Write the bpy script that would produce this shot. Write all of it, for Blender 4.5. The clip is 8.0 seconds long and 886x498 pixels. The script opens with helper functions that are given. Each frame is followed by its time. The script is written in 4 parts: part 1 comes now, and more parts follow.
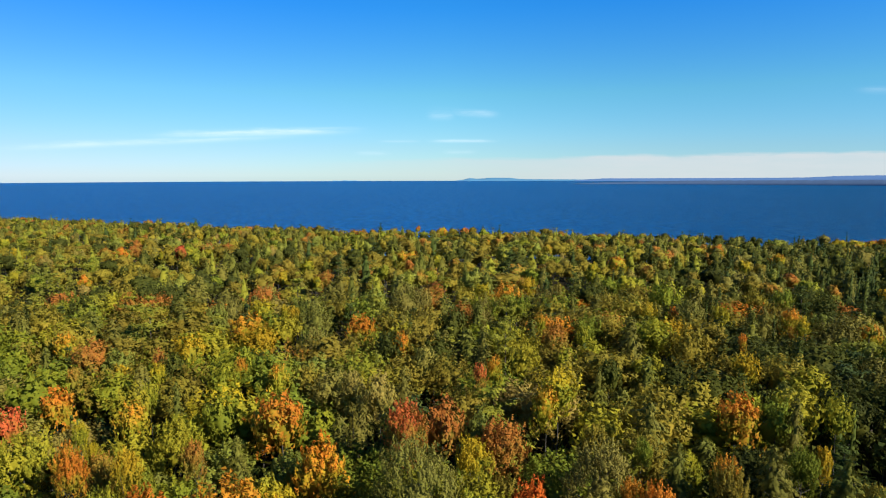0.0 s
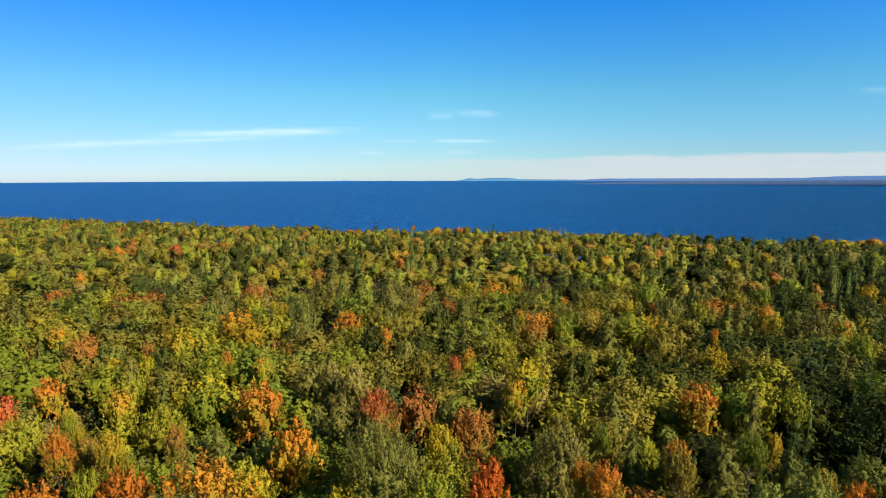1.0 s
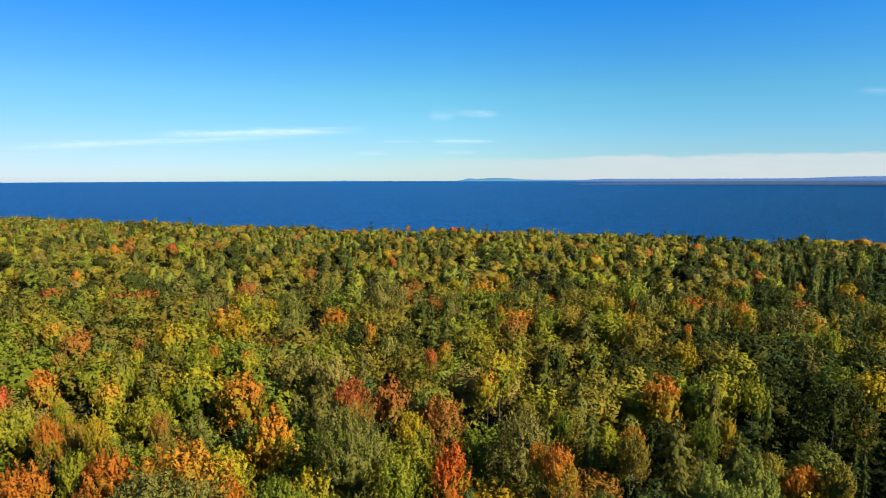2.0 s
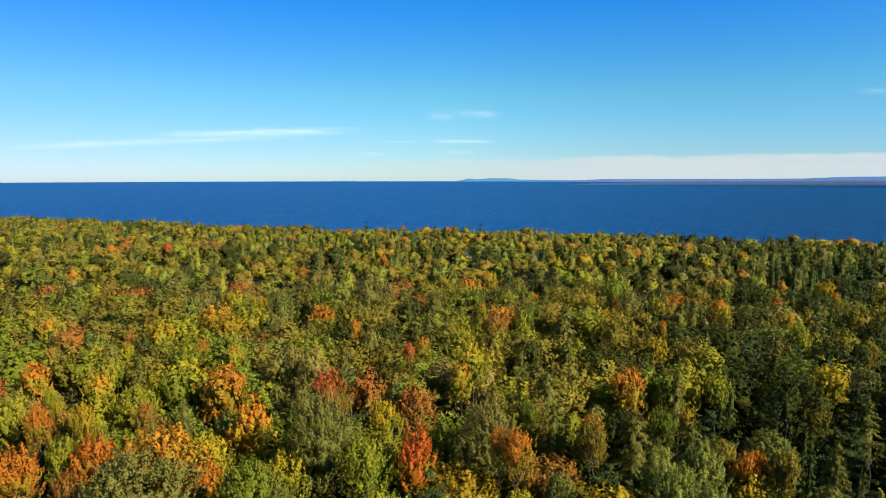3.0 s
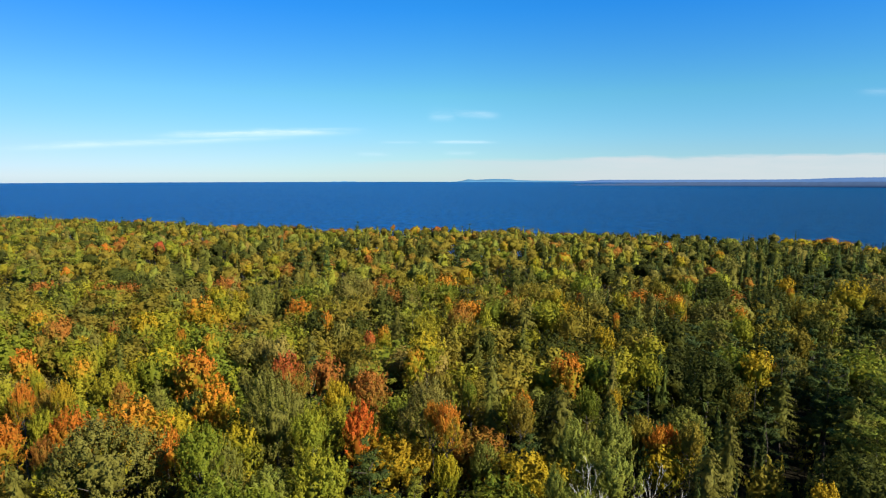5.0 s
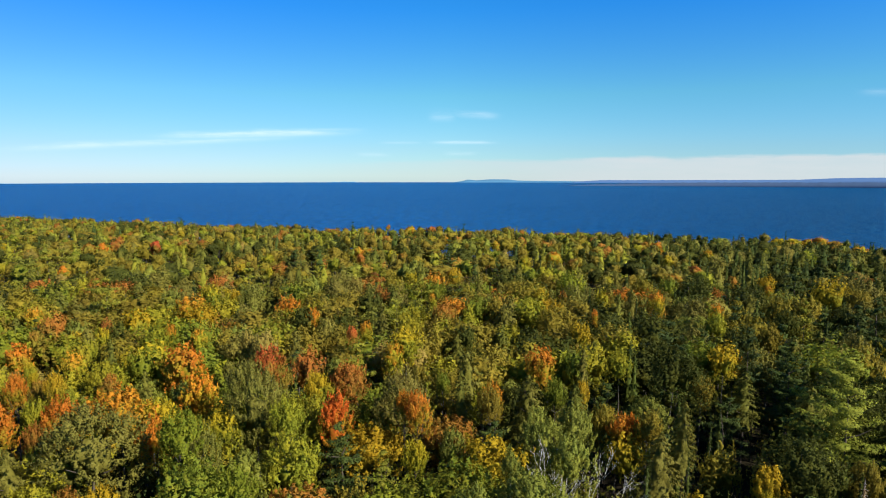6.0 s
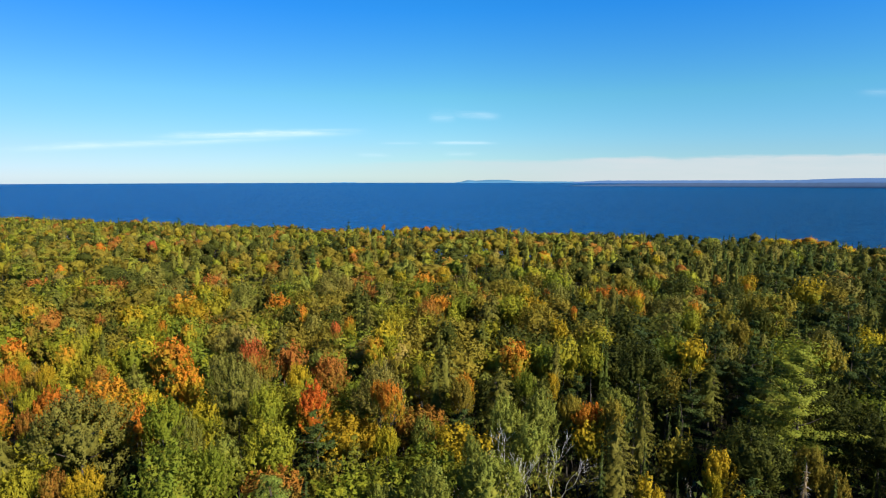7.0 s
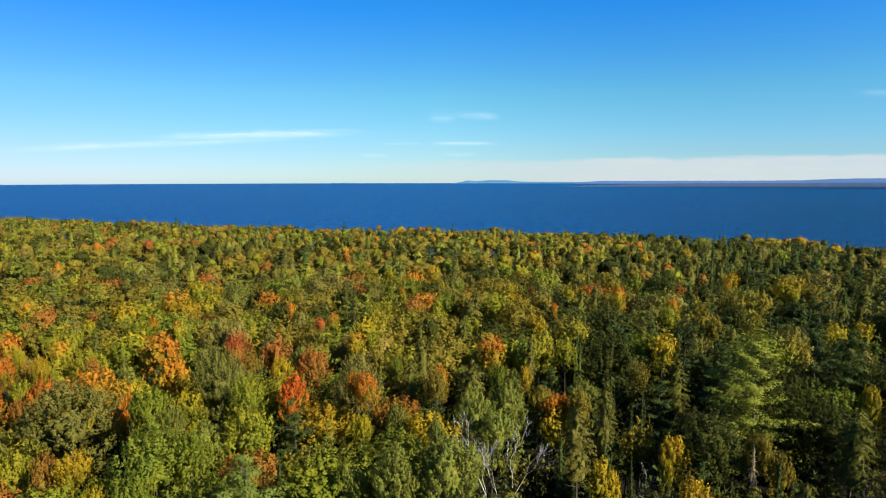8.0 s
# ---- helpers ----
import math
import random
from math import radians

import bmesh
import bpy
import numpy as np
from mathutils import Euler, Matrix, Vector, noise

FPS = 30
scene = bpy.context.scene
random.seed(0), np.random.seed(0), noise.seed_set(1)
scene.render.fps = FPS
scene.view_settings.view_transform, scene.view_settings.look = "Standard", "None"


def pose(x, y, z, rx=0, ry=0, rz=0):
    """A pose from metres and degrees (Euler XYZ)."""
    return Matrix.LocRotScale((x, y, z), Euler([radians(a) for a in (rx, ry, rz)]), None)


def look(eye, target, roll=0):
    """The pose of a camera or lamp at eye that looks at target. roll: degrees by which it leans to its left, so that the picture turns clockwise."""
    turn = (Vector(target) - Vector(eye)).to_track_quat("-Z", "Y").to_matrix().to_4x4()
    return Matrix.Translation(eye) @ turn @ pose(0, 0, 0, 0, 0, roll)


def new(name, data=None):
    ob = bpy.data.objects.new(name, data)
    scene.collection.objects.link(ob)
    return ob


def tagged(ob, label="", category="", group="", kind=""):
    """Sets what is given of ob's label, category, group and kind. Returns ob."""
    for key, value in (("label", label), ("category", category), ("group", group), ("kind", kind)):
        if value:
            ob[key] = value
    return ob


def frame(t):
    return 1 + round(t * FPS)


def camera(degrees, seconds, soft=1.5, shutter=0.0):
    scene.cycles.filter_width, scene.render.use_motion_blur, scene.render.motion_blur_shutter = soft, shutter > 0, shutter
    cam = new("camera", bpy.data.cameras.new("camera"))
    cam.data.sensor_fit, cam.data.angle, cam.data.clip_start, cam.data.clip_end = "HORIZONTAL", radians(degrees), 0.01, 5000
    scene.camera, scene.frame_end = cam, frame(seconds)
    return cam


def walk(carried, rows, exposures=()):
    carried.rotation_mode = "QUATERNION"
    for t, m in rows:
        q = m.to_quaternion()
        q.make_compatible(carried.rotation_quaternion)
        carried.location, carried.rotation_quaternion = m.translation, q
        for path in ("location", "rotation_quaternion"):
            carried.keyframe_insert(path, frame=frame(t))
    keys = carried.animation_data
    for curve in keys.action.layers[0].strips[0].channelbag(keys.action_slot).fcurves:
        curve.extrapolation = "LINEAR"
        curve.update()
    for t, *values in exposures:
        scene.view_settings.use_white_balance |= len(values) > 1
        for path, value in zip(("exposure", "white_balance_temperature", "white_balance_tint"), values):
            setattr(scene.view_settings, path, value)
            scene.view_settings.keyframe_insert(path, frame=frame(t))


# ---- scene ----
# ---- camera ----
cam = camera(73.8, 8.0, 1.1)
PATH = [
    (0.0, 0.734, 2.765, 48.786, -7.166, -0.110, 0.175),
    (1.0, 3.748, -0.319, 48.799, -7.159, -0.075, 0.185),
    (2.0, 6.794, -3.454, 48.820, -7.145, -0.036, 0.197),
    (3.0, 9.871, -6.640, 48.848, -7.125, -0.011, 0.210),
    (4.0, 12.980, -9.877, 48.883, -7.097, 0.005, 0.224),
    (5.0, 16.120, -13.165, 48.926, -7.063, 0.007, 0.240),
    (6.0, 19.292, -16.504, 48.975, -7.026, 0.002, 0.258),
    (7.0, 22.495, -19.894, 49.032, -6.984, -0.015, 0.276),
    (8.0, 25.730, -23.336, 49.096, -6.940, -0.038, 0.297),
]
walk(cam, [(t, pose(x, y, z, 90 + pitch, 0, yaw) @ pose(0, 0, 0, 0, 0, roll)) for t, x, y, z, pitch, roll, yaw in PATH],
     exposures=[(0.0, 1.10), (8.0, 1.10)])

# ---- world, sun ----
SUN_AZIMUTH, SUN_HEIGHT = 125.0, 33.0   # degrees clockwise from +y, degrees above the horizon


def math_node(nodes, links, op, a, b=None, clamp=False):
    n = nodes.new("ShaderNodeMath")
    n.operation, n.use_clamp = op, clamp
    for socket, value in ((0, a), (1, b)):
        if value is None:
            continue
        if isinstance(value, (int, float)):
            n.inputs[socket].default_value = value
        else:
            links.new(value, n.inputs[socket])
    return n.outputs[0]


def build_world():
    world = bpy.data.worlds.new("sky")
    scene.world = world
    world.use_nodes = True
    nt = world.node_tree
    nodes, links = nt.nodes, nt.links
    nodes.clear()
    m = lambda op, a, b=None, clamp=False: math_node(nodes, links, op, a, b, clamp)
    out = nodes.new("ShaderNodeOutputWorld")
    back = nodes.new("ShaderNodeBackground")
    back.inputs["Strength"].default_value = SKY_STRENGTH * 2.70
    sky = nodes.new("ShaderNodeTexSky")
    sky.sky_type, sky.sun_disc = "NISHITA", False
    sky.sun_elevation, sky.sun_rotation = radians(SUN_HEIGHT), radians(SUN_AZIMUTH)
    sky.altitude, sky.air_density, sky.dust_density, sky.ozone_density = 50, 1.0, 0.0, 3.0
    hue = nodes.new("ShaderNodeHueSaturation")
    hue.inputs["Hue"].default_value = 0.5
    hue.inputs["Saturation"].default_value = SKY_SATURATION
    links.new(sky.outputs[0], hue.inputs["Color"])
    # the deep clear blue of an autumn day, paler and cooler towards the water
    tint = nodes.new("ShaderNodeValToRGB")
    stops = SKY_TINTS
    while len(tint.color_ramp.elements) < len(stops):
        tint.color_ramp.elements.new(0.5)
    for e, (at, colour) in zip(tint.color_ramp.elements, stops):
        e.position, e.color = at, (*[c / 2.5 for c in colour], 1)
    toned = nodes.new("ShaderNodeMix")
    toned.data_type, toned.blend_type = "RGBA", "MULTIPLY"
    toned.inputs[0].default_value = 1.0
    links.new(hue.outputs[0], toned.inputs[6])
    links.new(tint.outputs[0], toned.inputs[7])
    # hazier to the west than to the east
    across_sky = nodes.new("ShaderNodeValToRGB")
    across_sky.color_ramp.elements.new(0.5)
    for e, (at, colour) in zip(across_sky.color_ramp.elements, ((0.2, (0.84, 0.76, 0.87)), (0.5, (0.95, 0.95, 0.95)), (0.8, (0.83, 0.91, 1.0)))):
        e.position, e.color = at, (*colour, 1)
    sided = nodes.new("ShaderNodeMix")
    sided.data_type, sided.blend_type = "RGBA", "MULTIPLY"
    sided.inputs[0].default_value = 1.0
    links.new(toned.outputs[2], sided.inputs[6])
    links.new(across_sky.outputs[0], sided.inputs[7])
    # thin cirrus, laid out by azimuth and height over the lake
    coord = nodes.new("ShaderNodeTexCoord")
    sep = nodes.new("ShaderNodeSeparateXYZ")
    links.new(coord.outputs["Generated"], sep.inputs[0])
    links.new(m("MAXIMUM", sep.outputs[2], 0.0), tint.inputs[0])
    links.new(m("ADD", m("MULTIPLY", sep.outputs[0], 0.5), 0.5), across_sky.inputs[0])
    ahead = m("MAXIMUM", sep.outputs[1], 0.05)
    u, v = m("DIVIDE", sep.outputs[0], ahead), m("DIVIDE", sep.outputs[2], ahead)
    comb = nodes.new("ShaderNodeCombineXYZ")
    links.new(m("MULTIPLY", u, 7.0), comb.inputs[0])
    links.new(m("MULTIPLY", v, 55.0), comb.inputs[1])
    wisps = nodes.new("ShaderNodeTexNoise")
    wisps.inputs["Scale"].default_value, wisps.inputs["Detail"].default_value = 1.0, 6.0
    wisps.inputs["Roughness"].default_value = 0.62
    links.new(comb.outputs[0], wisps.inputs["Vector"])
    wisp = wisps.outputs[0]

    def streak(u0, v0, half_u, half_v, slope, strength):
        du = m("SUBTRACT", u, u0)
        a = m("DIVIDE", du, half_u)
        bent = m("ADD", m("MULTIPLY", du, slope), m("MULTIPLY", m("SUBTRACT", wisp, 0.5), half_v * 2.2))
        b = m("DIVIDE", m("SUBTRACT", m("SUBTRACT", v, v0), bent), half_v)
        far = m("ADD", m("MULTIPLY", m("MULTIPLY", a, a), m("MULTIPLY", a, a)), m("MULTIPLY", b, b))
        soft = m("POWER", 2.718, m("MULTIPLY", far, -1.0))
        return m("MULTIPLY", soft, m("MULTIPLY", m("SUBTRACT", m("MULTIPLY", wisp, 2.4), 0.70, True), strength * 0.85))

    cloud = None
    for row in ((-0.32, 0.0700, 0.14, 0.0055, 0.02, 0.85), (-0.50, 0.0550, 0.22, 0.0045, 0.04, 0.55),
                (-0.19, 0.0765, 0.05, 0.0030, 0.0, 0.4), (-0.006, 0.0990, 0.020, 0.0065, 0.0, 0.42), (0.048, 0.1010, 0.034, 0.0045, -0.07, 0.45),
                (0.03, 0.0560, 0.048, 0.0024, 0.0, 0.6), (-0.075, 0.0560, 0.030, 0.0020, 0.0, 0.35), (-0.12, 0.0360, 0.025, 0.0030, 0.0, 0.25),
                (0.025, 0.0380, 0.025, 0.0030, 0.0, 0.3), (0.74, 0.1370, 0.05, 0.0050, 0.0, 0.2)):
        one = streak(*row)
        cloud = one if cloud is None else m("MAXIMUM", cloud, one)
    front = m("GREATER_THAN", sep.outputs[1], 0.2)
    mix = nodes.new("ShaderNodeMix")
    mix.data_type = "RGBA"
    links.new(m("MULTIPLY", cloud, front, True), mix.inputs[0])
    links.new(sided.outputs[2], mix.inputs[6])
    mix.inputs[7].default_value = CLOUD_COLOUR
    # a low pale bank over the far shore
    edge = m("ADD", m("ADD", 0.029, m("MULTIPLY", u, 0.016)), m("MULTIPLY", m("SUBTRACT", wisp, 0.5), 0.020))
    under = m("DIVIDE", m("SUBTRACT", edge, v), 0.007, True)
    body = m("MULTIPLY", m("DIVIDE", m("ADD", u, 0.25), 0.55, True), m("ADD", 0.55, m("MULTIPLY", wisp, 0.5)))
    bank = nodes.new("ShaderNodeMix")
    bank.data_type = "RGBA"
    links.new(m("MULTIPLY", m("MULTIPLY", under, body), front, True), bank.inputs[0])
    links.new(mix.outputs[2], bank.inputs[6])
    bank.inputs[7].default_value = BANK_COLOUR
    links.new(bank.outputs[2], back.inputs["Color"])
    links.new(back.outputs[0], out.inputs[0])


SKY_STRENGTH, SKY_SATURATION, CLOUD_COLOUR = 0.044, 1.1, (4.2, 4.7, 5.0, 1)
BANK_COLOUR = (2.75, 2.98, 3.12, 1)
SKY_TINTS = ((0.0, (0.69, 1.04, 1.55)), (0.045, (0.70, 1.06, 1.40)), (0.13, (0.62, 1.25, 1.36)), (0.26, (0.226, 1.15, 1.86)), (0.32, (0.16, 1.14, 1.85)), (1.0, (0.45, 0.8, 1.2)))
build_world()
sun_lamp = bpy.data.lights.new("sun", "SUN")
sun_lamp.energy, sun_lamp.angle, sun_lamp.color = 5.0, radians(0.53), (1.0, 0.93, 0.80)
az, el = radians(SUN_AZIMUTH), radians(SUN_HEIGHT)
SUN_WAY = Vector((math.sin(az) * math.cos(el), math.cos(az) * math.cos(el), math.sin(el)))
sun = new("sun", sun_lamp)
sun.matrix_world = look(SUN_WAY * 300, (0, 0, 0))


# ---- materials ----
def material(name):
    mat = bpy.data.materials.new(name)
    mat.use_nodes = True
    nodes, links = mat.node_tree.nodes, mat.node_tree.links
    return mat, nodes, links, nodes["Principled BSDF"]


def noise_node(nodes, links, vector, scale, detail=3.0, rough=0.55):
    n = nodes.new("ShaderNodeTexNoise")
    n.inputs["Scale"].default_value, n.inputs["Detail"].default_value, n.inputs["Roughness"].default_value = scale, detail, rough
    if vector is not None:
        links.new(vector, n.inputs["Vector"])
    return n.outputs[0]


def mixed(nodes, links, factor, a, b):
    n = nodes.new("ShaderNodeMix")
    n.data_type = "RGBA"
    links.new(factor, n.inputs[0])
    for socket, value in ((6, a), (7, b)):
        if isinstance(value, tuple):
            n.inputs[socket].default_value = (*value, 1)
        else:
            links.new(value, n.inputs[socket])
    return n.outputs[2]


def leaf_material(name, main, second, share=0.5, gloss=0.03, through_light=0.34, by_tree=1.1, inner=0.5):
    """Foliage of two colours in drifts, different from tree to tree and from leaf to leaf."""
    mat, nodes, links, bsdf = material(name)
    m = lambda op, a, b=None, clamp=False: math_node(nodes, links, op, a, b, clamp)
    info, attr, geo = nodes.new("ShaderNodeObjectInfo"), nodes.new("ShaderNodeAttribute"), nodes.new("ShaderNodeNewGeometry")
    attr.attribute_name = "tree"
    tree = m("FRACT", m("ADD", info.outputs["Random"], attr.outputs["Fac"]))
    drift = m("ADD", m("MULTIPLY", noise_node(nodes, links, geo.outputs["Position"], 0.38, 2.0), 0.6), m("MULTIPLY", noise_node(nodes, links, geo.outputs["Position"], 1.5, 2.0), 0.4))
    leaf = geo.outputs["Random Per Island"]
    ripe = nodes.new("ShaderNodeAttribute")
    ripe.attribute_name = "ripe"
    unripe = m("MULTIPLY", m("SUBTRACT", 0.5, ripe.outputs["Fac"]), inner)
    share_now = m("ADD", m("ADD", unripe, m("MULTIPLY", m("SUBTRACT", drift, 0.5), 4.2)), m("ADD", m("MULTIPLY", m("SUBTRACT", tree, 0.5), by_tree), m("MULTIPLY", m("SUBTRACT", leaf, 0.5), 0.35)))
    colour = mixed(nodes, links, m("ADD", share_now, share, True), main, second)
    hue = nodes.new("ShaderNodeHueSaturation")
    links.new(m("ADD", 0.488, m("MULTIPLY", tree, 0.024)), hue.inputs["Hue"])
    hue.inputs["Saturation"].default_value = 1.0
    other = m("FRACT", m("MULTIPLY", tree, 7.31))
    links.new(m("MULTIPLY", m("ADD", 1.15, m("MULTIPLY", leaf, 0.15)), m("ADD", 0.86, m("MULTIPLY", other, 0.28))), hue.inputs["Value"])
    links.new(colour, hue.inputs["Color"])
    links.new(hue.outputs[0], bsdf.inputs["Base Color"])
    bsdf.inputs["Roughness"].default_value = 0.6
    bsdf.inputs["Specular IOR Level"].default_value = gloss
    glow = nodes.new("ShaderNodeBsdfTranslucent")
    links.new(hue.outputs[0], glow.inputs["Color"])
    mix = nodes.new("ShaderNodeMixShader")
    mix.inputs[0].default_value = through_light
    links.new(bsdf.outputs[0], mix.inputs[1])
    links.new(glow.outputs[0], mix.inputs[2])
    links.new(mix.outputs[0], nodes["Material Output"].inputs[0])
    return mat


def bark_material(name, pale, dark, scale):
    mat, nodes, links, bsdf = material(name)
    coord = nodes.new("ShaderNodeTexCoord")
    n = noise_node(nodes, links, coord.outputs["Object"], scale, 5.0, 0.65)
    ramp = nodes.new("ShaderNodeValToRGB")
    ramp.color_ramp.elements[0].position, ramp.color_ramp.elements[1].position = 0.36, 0.58
    ramp.color_ramp.elements[0].color, ramp.color_ramp.elements[1].color = (*dark, 1), (*pale, 1)
    links.new(n, ramp.inputs[0])
    links.new(ramp.outputs[0], bsdf.inputs["Base Color"])
    bsdf.inputs["Roughness"].default_value = 0.85
    bump = nodes.new("ShaderNodeBump")
    bump.inputs["Strength"].default_value, bump.inputs["Distance"].default_value = 0.5, 0.03
    links.new(n, bump.inputs["Height"])
    links.new(bump.outputs[0], bsdf.inputs["Normal"])
    return mat


LEAVES = {
    "red": leaf_material("red_leaves", (0.33, 0.080, 0.022), (0.185, 0.135, 0.018), 0.60, by_tree=0.5, inner=1.9),
    "scarlet": leaf_material("scarlet_leaves", (0.38, 0.108, 0.013), (0.26, 0.18, 0.014), 0.55, by_tree=0.5, inner=1.9),
    "orange": leaf_material("orange_leaves", (0.355, 0.134, 0.014), (0.195, 0.170, 0.014), 0.60, by_tree=0.5, inner=1.9),
    "gold": leaf_material("golden_leaves", (0.285, 0.2, 0.012), (0.15, 0.145, 0.013), 0.50, by_tree=0.5, inner=1.9),
    "yellow_green": leaf_material("yellow_green_leaves", (0.218, 0.196, 0.015), (0.128, 0.139, 0.013), 0.55),
    "green": leaf_material("green_leaves", (0.104, 0.13, 0.014), (0.164, 0.152, 0.015), 0.40),
    # darkened: shade on the eastern trees is partly in this colour
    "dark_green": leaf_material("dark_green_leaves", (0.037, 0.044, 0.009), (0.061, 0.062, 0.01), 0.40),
    "olive": leaf_material("olive_leaves", (0.136, 0.112, 0.015), (0.184, 0.136, 0.017), 0.42),
    "rust": leaf_material("rust_leaves", (0.235, 0.096, 0.017), (0.155, 0.125, 0.018), 0.5, by_tree=0.5, inner=1.3),
    "tan": leaf_material("tan_leaves", (0.2, 0.15, 0.034), (0.15, 0.126, 0.024), 0.45),
    "poplar": leaf_material("poplar_leaves", (0.126, 0.142, 0.024), (0.166, 0.162, 0.024), 0.40),
    "hemlock": leaf_material("hemlock_needles", (0.102, 0.094, 0.016), (0.074, 0.075, 0.012), 0.45, 0.04, 0.12),
    "grey_hemlock": leaf_material("grey_green_hemlock_needles", (0.112, 0.100, 0.019), (0.084, 0.080, 0.014), 0.45, 0.04, 0.12),
    "pine": leaf_material("pine_needles", (0.104, 0.11, 0.014), (0.152, 0.14, 0.015), 0.45, 0.04, 0.15),
    "pine_green": leaf_material("green_pine_needles", (0.078, 0.108, 0.020), (0.115, 0.130, 0.020), 0.45, 0.04, 0.15),
    "pine_gold": leaf_material("yellow_green_pine_needles", (0.108, 0.128, 0.016), (0.15, 0.152, 0.018), 0.45, 0.04, 0.18),
    # these two needle colours also hold the shade on the eastern conifers
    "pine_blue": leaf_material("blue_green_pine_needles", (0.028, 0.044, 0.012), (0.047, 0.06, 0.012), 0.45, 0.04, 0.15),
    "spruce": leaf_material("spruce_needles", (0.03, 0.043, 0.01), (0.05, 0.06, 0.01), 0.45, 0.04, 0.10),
    "dry": leaf_material("dry_needles", (0.136, 0.105, 0.055), (0.102, 0.068, 0.033), 0.45, 0.04, 0.10),
}
LEAF_KEYS = list(LEAVES)
BARK = {
    "grey": bark_material("grey_bark", (0.060, 0.053, 0.044), (0.035, 0.030, 0.025), 3.0),
    "white": bark_material("white_birch_bark", (0.66, 0.63, 0.57), (0.30, 0.27, 0.23), 2.2),
    "brown": bark_material("brown_bark", (0.062, 0.046, 0.034), (0.035, 0.026, 0.020), 3.5),
    "dead": bark_material("weathered_dead_wood", (0.34, 0.29, 0.24), (0.18, 0.15, 0.12), 2.5),
}


def ground_material():
    mat, nodes, links, bsdf = material("forest_floor")
    geo = nodes.new("ShaderNodeNewGeometry")
    big = noise_node(nodes, links, geo.outputs["Position"], 0.09, 4.0)
    fine = noise_node(nodes, links, geo.outputs["Position"], 1.7, 6.0, 0.7)
    # near-black litter: the wood's shade is part of this base colour
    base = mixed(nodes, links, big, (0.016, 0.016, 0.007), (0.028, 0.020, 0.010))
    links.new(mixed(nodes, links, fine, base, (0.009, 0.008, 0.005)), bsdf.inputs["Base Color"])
    bsdf.inputs["Roughness"].default_value = 0.95
    bsdf.inputs["Specular IOR Level"].default_value = 0.05
    bump = nodes.new("ShaderNodeBump")
    bump.inputs["Distance"].default_value = 0.25
    links.new(fine, bump.inputs["Height"])
    links.new(bump.outputs[0], bsdf.inputs["Normal"])
    return mat


def water_material():
    mat, nodes, links, bsdf = material("lake_water")
    geo = nodes.new("ShaderNodeNewGeometry")
    stretch = nodes.new("ShaderNodeMapping")
    stretch.inputs["Scale"].default_value = (0.6, 1.0, 1.0)
    links.new(geo.outputs["Position"], stretch.inputs[0])
    chop = noise_node(nodes, links, stretch.outputs[0], 0.22, 5.0, 0.7)
    swell = noise_node(nodes, links, stretch.outputs[0], 0.012, 3.0, 0.5)
    patch = noise_node(nodes, links, stretch.outputs[0], 0.0022, 3.0, 0.5)
    dashes = nodes.new("ShaderNodeMapping")
    dashes.inputs["Scale"].default_value = (0.75, 0.50, 1.0)
    links.new(geo.outputs["Position"], dashes.inputs[0])
    crest = noise_node(nodes, links, dashes.outputs[0], 0.16, 3.0, 0.6)
    # pale crests paint the ripples' reflections into the base colour
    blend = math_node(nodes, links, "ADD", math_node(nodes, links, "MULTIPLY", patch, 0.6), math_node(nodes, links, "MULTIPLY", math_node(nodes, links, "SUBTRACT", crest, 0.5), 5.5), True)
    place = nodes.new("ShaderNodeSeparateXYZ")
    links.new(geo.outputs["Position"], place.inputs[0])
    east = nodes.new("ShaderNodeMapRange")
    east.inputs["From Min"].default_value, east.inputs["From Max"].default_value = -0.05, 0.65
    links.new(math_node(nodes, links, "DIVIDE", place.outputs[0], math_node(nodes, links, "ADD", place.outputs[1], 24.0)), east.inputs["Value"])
    # sky reflection painted as base colour: brighter west, dimmer east
    bright_sky_water = mixed(nodes, links, blend, WATER_DEEP, WATER_PALE)
    dim_sky_water = mixed(nodes, links, blend, WATER_DIM_SKY, WATER_DIM_SKY_PALE)
    deep = mixed(nodes, links, east.outputs[0], bright_sky_water, dim_sky_water)
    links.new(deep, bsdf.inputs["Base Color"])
    bsdf.inputs["Roughness"].default_value = 0.32
    bsdf.inputs["IOR"].default_value = 1.33
    bsdf.inputs["Specular IOR Level"].default_value = WATER_GLOSS
    height = math_node(nodes, links, "ADD", chop, math_node(nodes, links, "MULTIPLY", swell, 1.5))
    bump = nodes.new("ShaderNodeBump")
    bump.inputs["Strength"].default_value, bump.inputs["Distance"].default_value = 1.0, 2.2
    links.new(height, bump.inputs["Height"])
    links.new(bump.outputs[0], bsdf.inputs["Normal"])
    return mat


# the blue of distance haze is painted into these base colours
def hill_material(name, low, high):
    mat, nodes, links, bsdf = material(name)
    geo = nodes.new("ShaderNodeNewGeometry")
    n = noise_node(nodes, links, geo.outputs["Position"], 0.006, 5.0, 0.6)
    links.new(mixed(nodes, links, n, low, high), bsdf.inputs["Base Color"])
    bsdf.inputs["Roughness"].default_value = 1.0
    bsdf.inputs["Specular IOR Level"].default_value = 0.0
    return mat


# water colours that include the sky's reflection, the dimmer pair for the east
WATER_DIM_SKY, WATER_DIM_SKY_PALE = (0.0006, 0.025, 0.085), (0.0012, 0.054, 0.155)
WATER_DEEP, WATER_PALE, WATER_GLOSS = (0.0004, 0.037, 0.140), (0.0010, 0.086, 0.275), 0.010


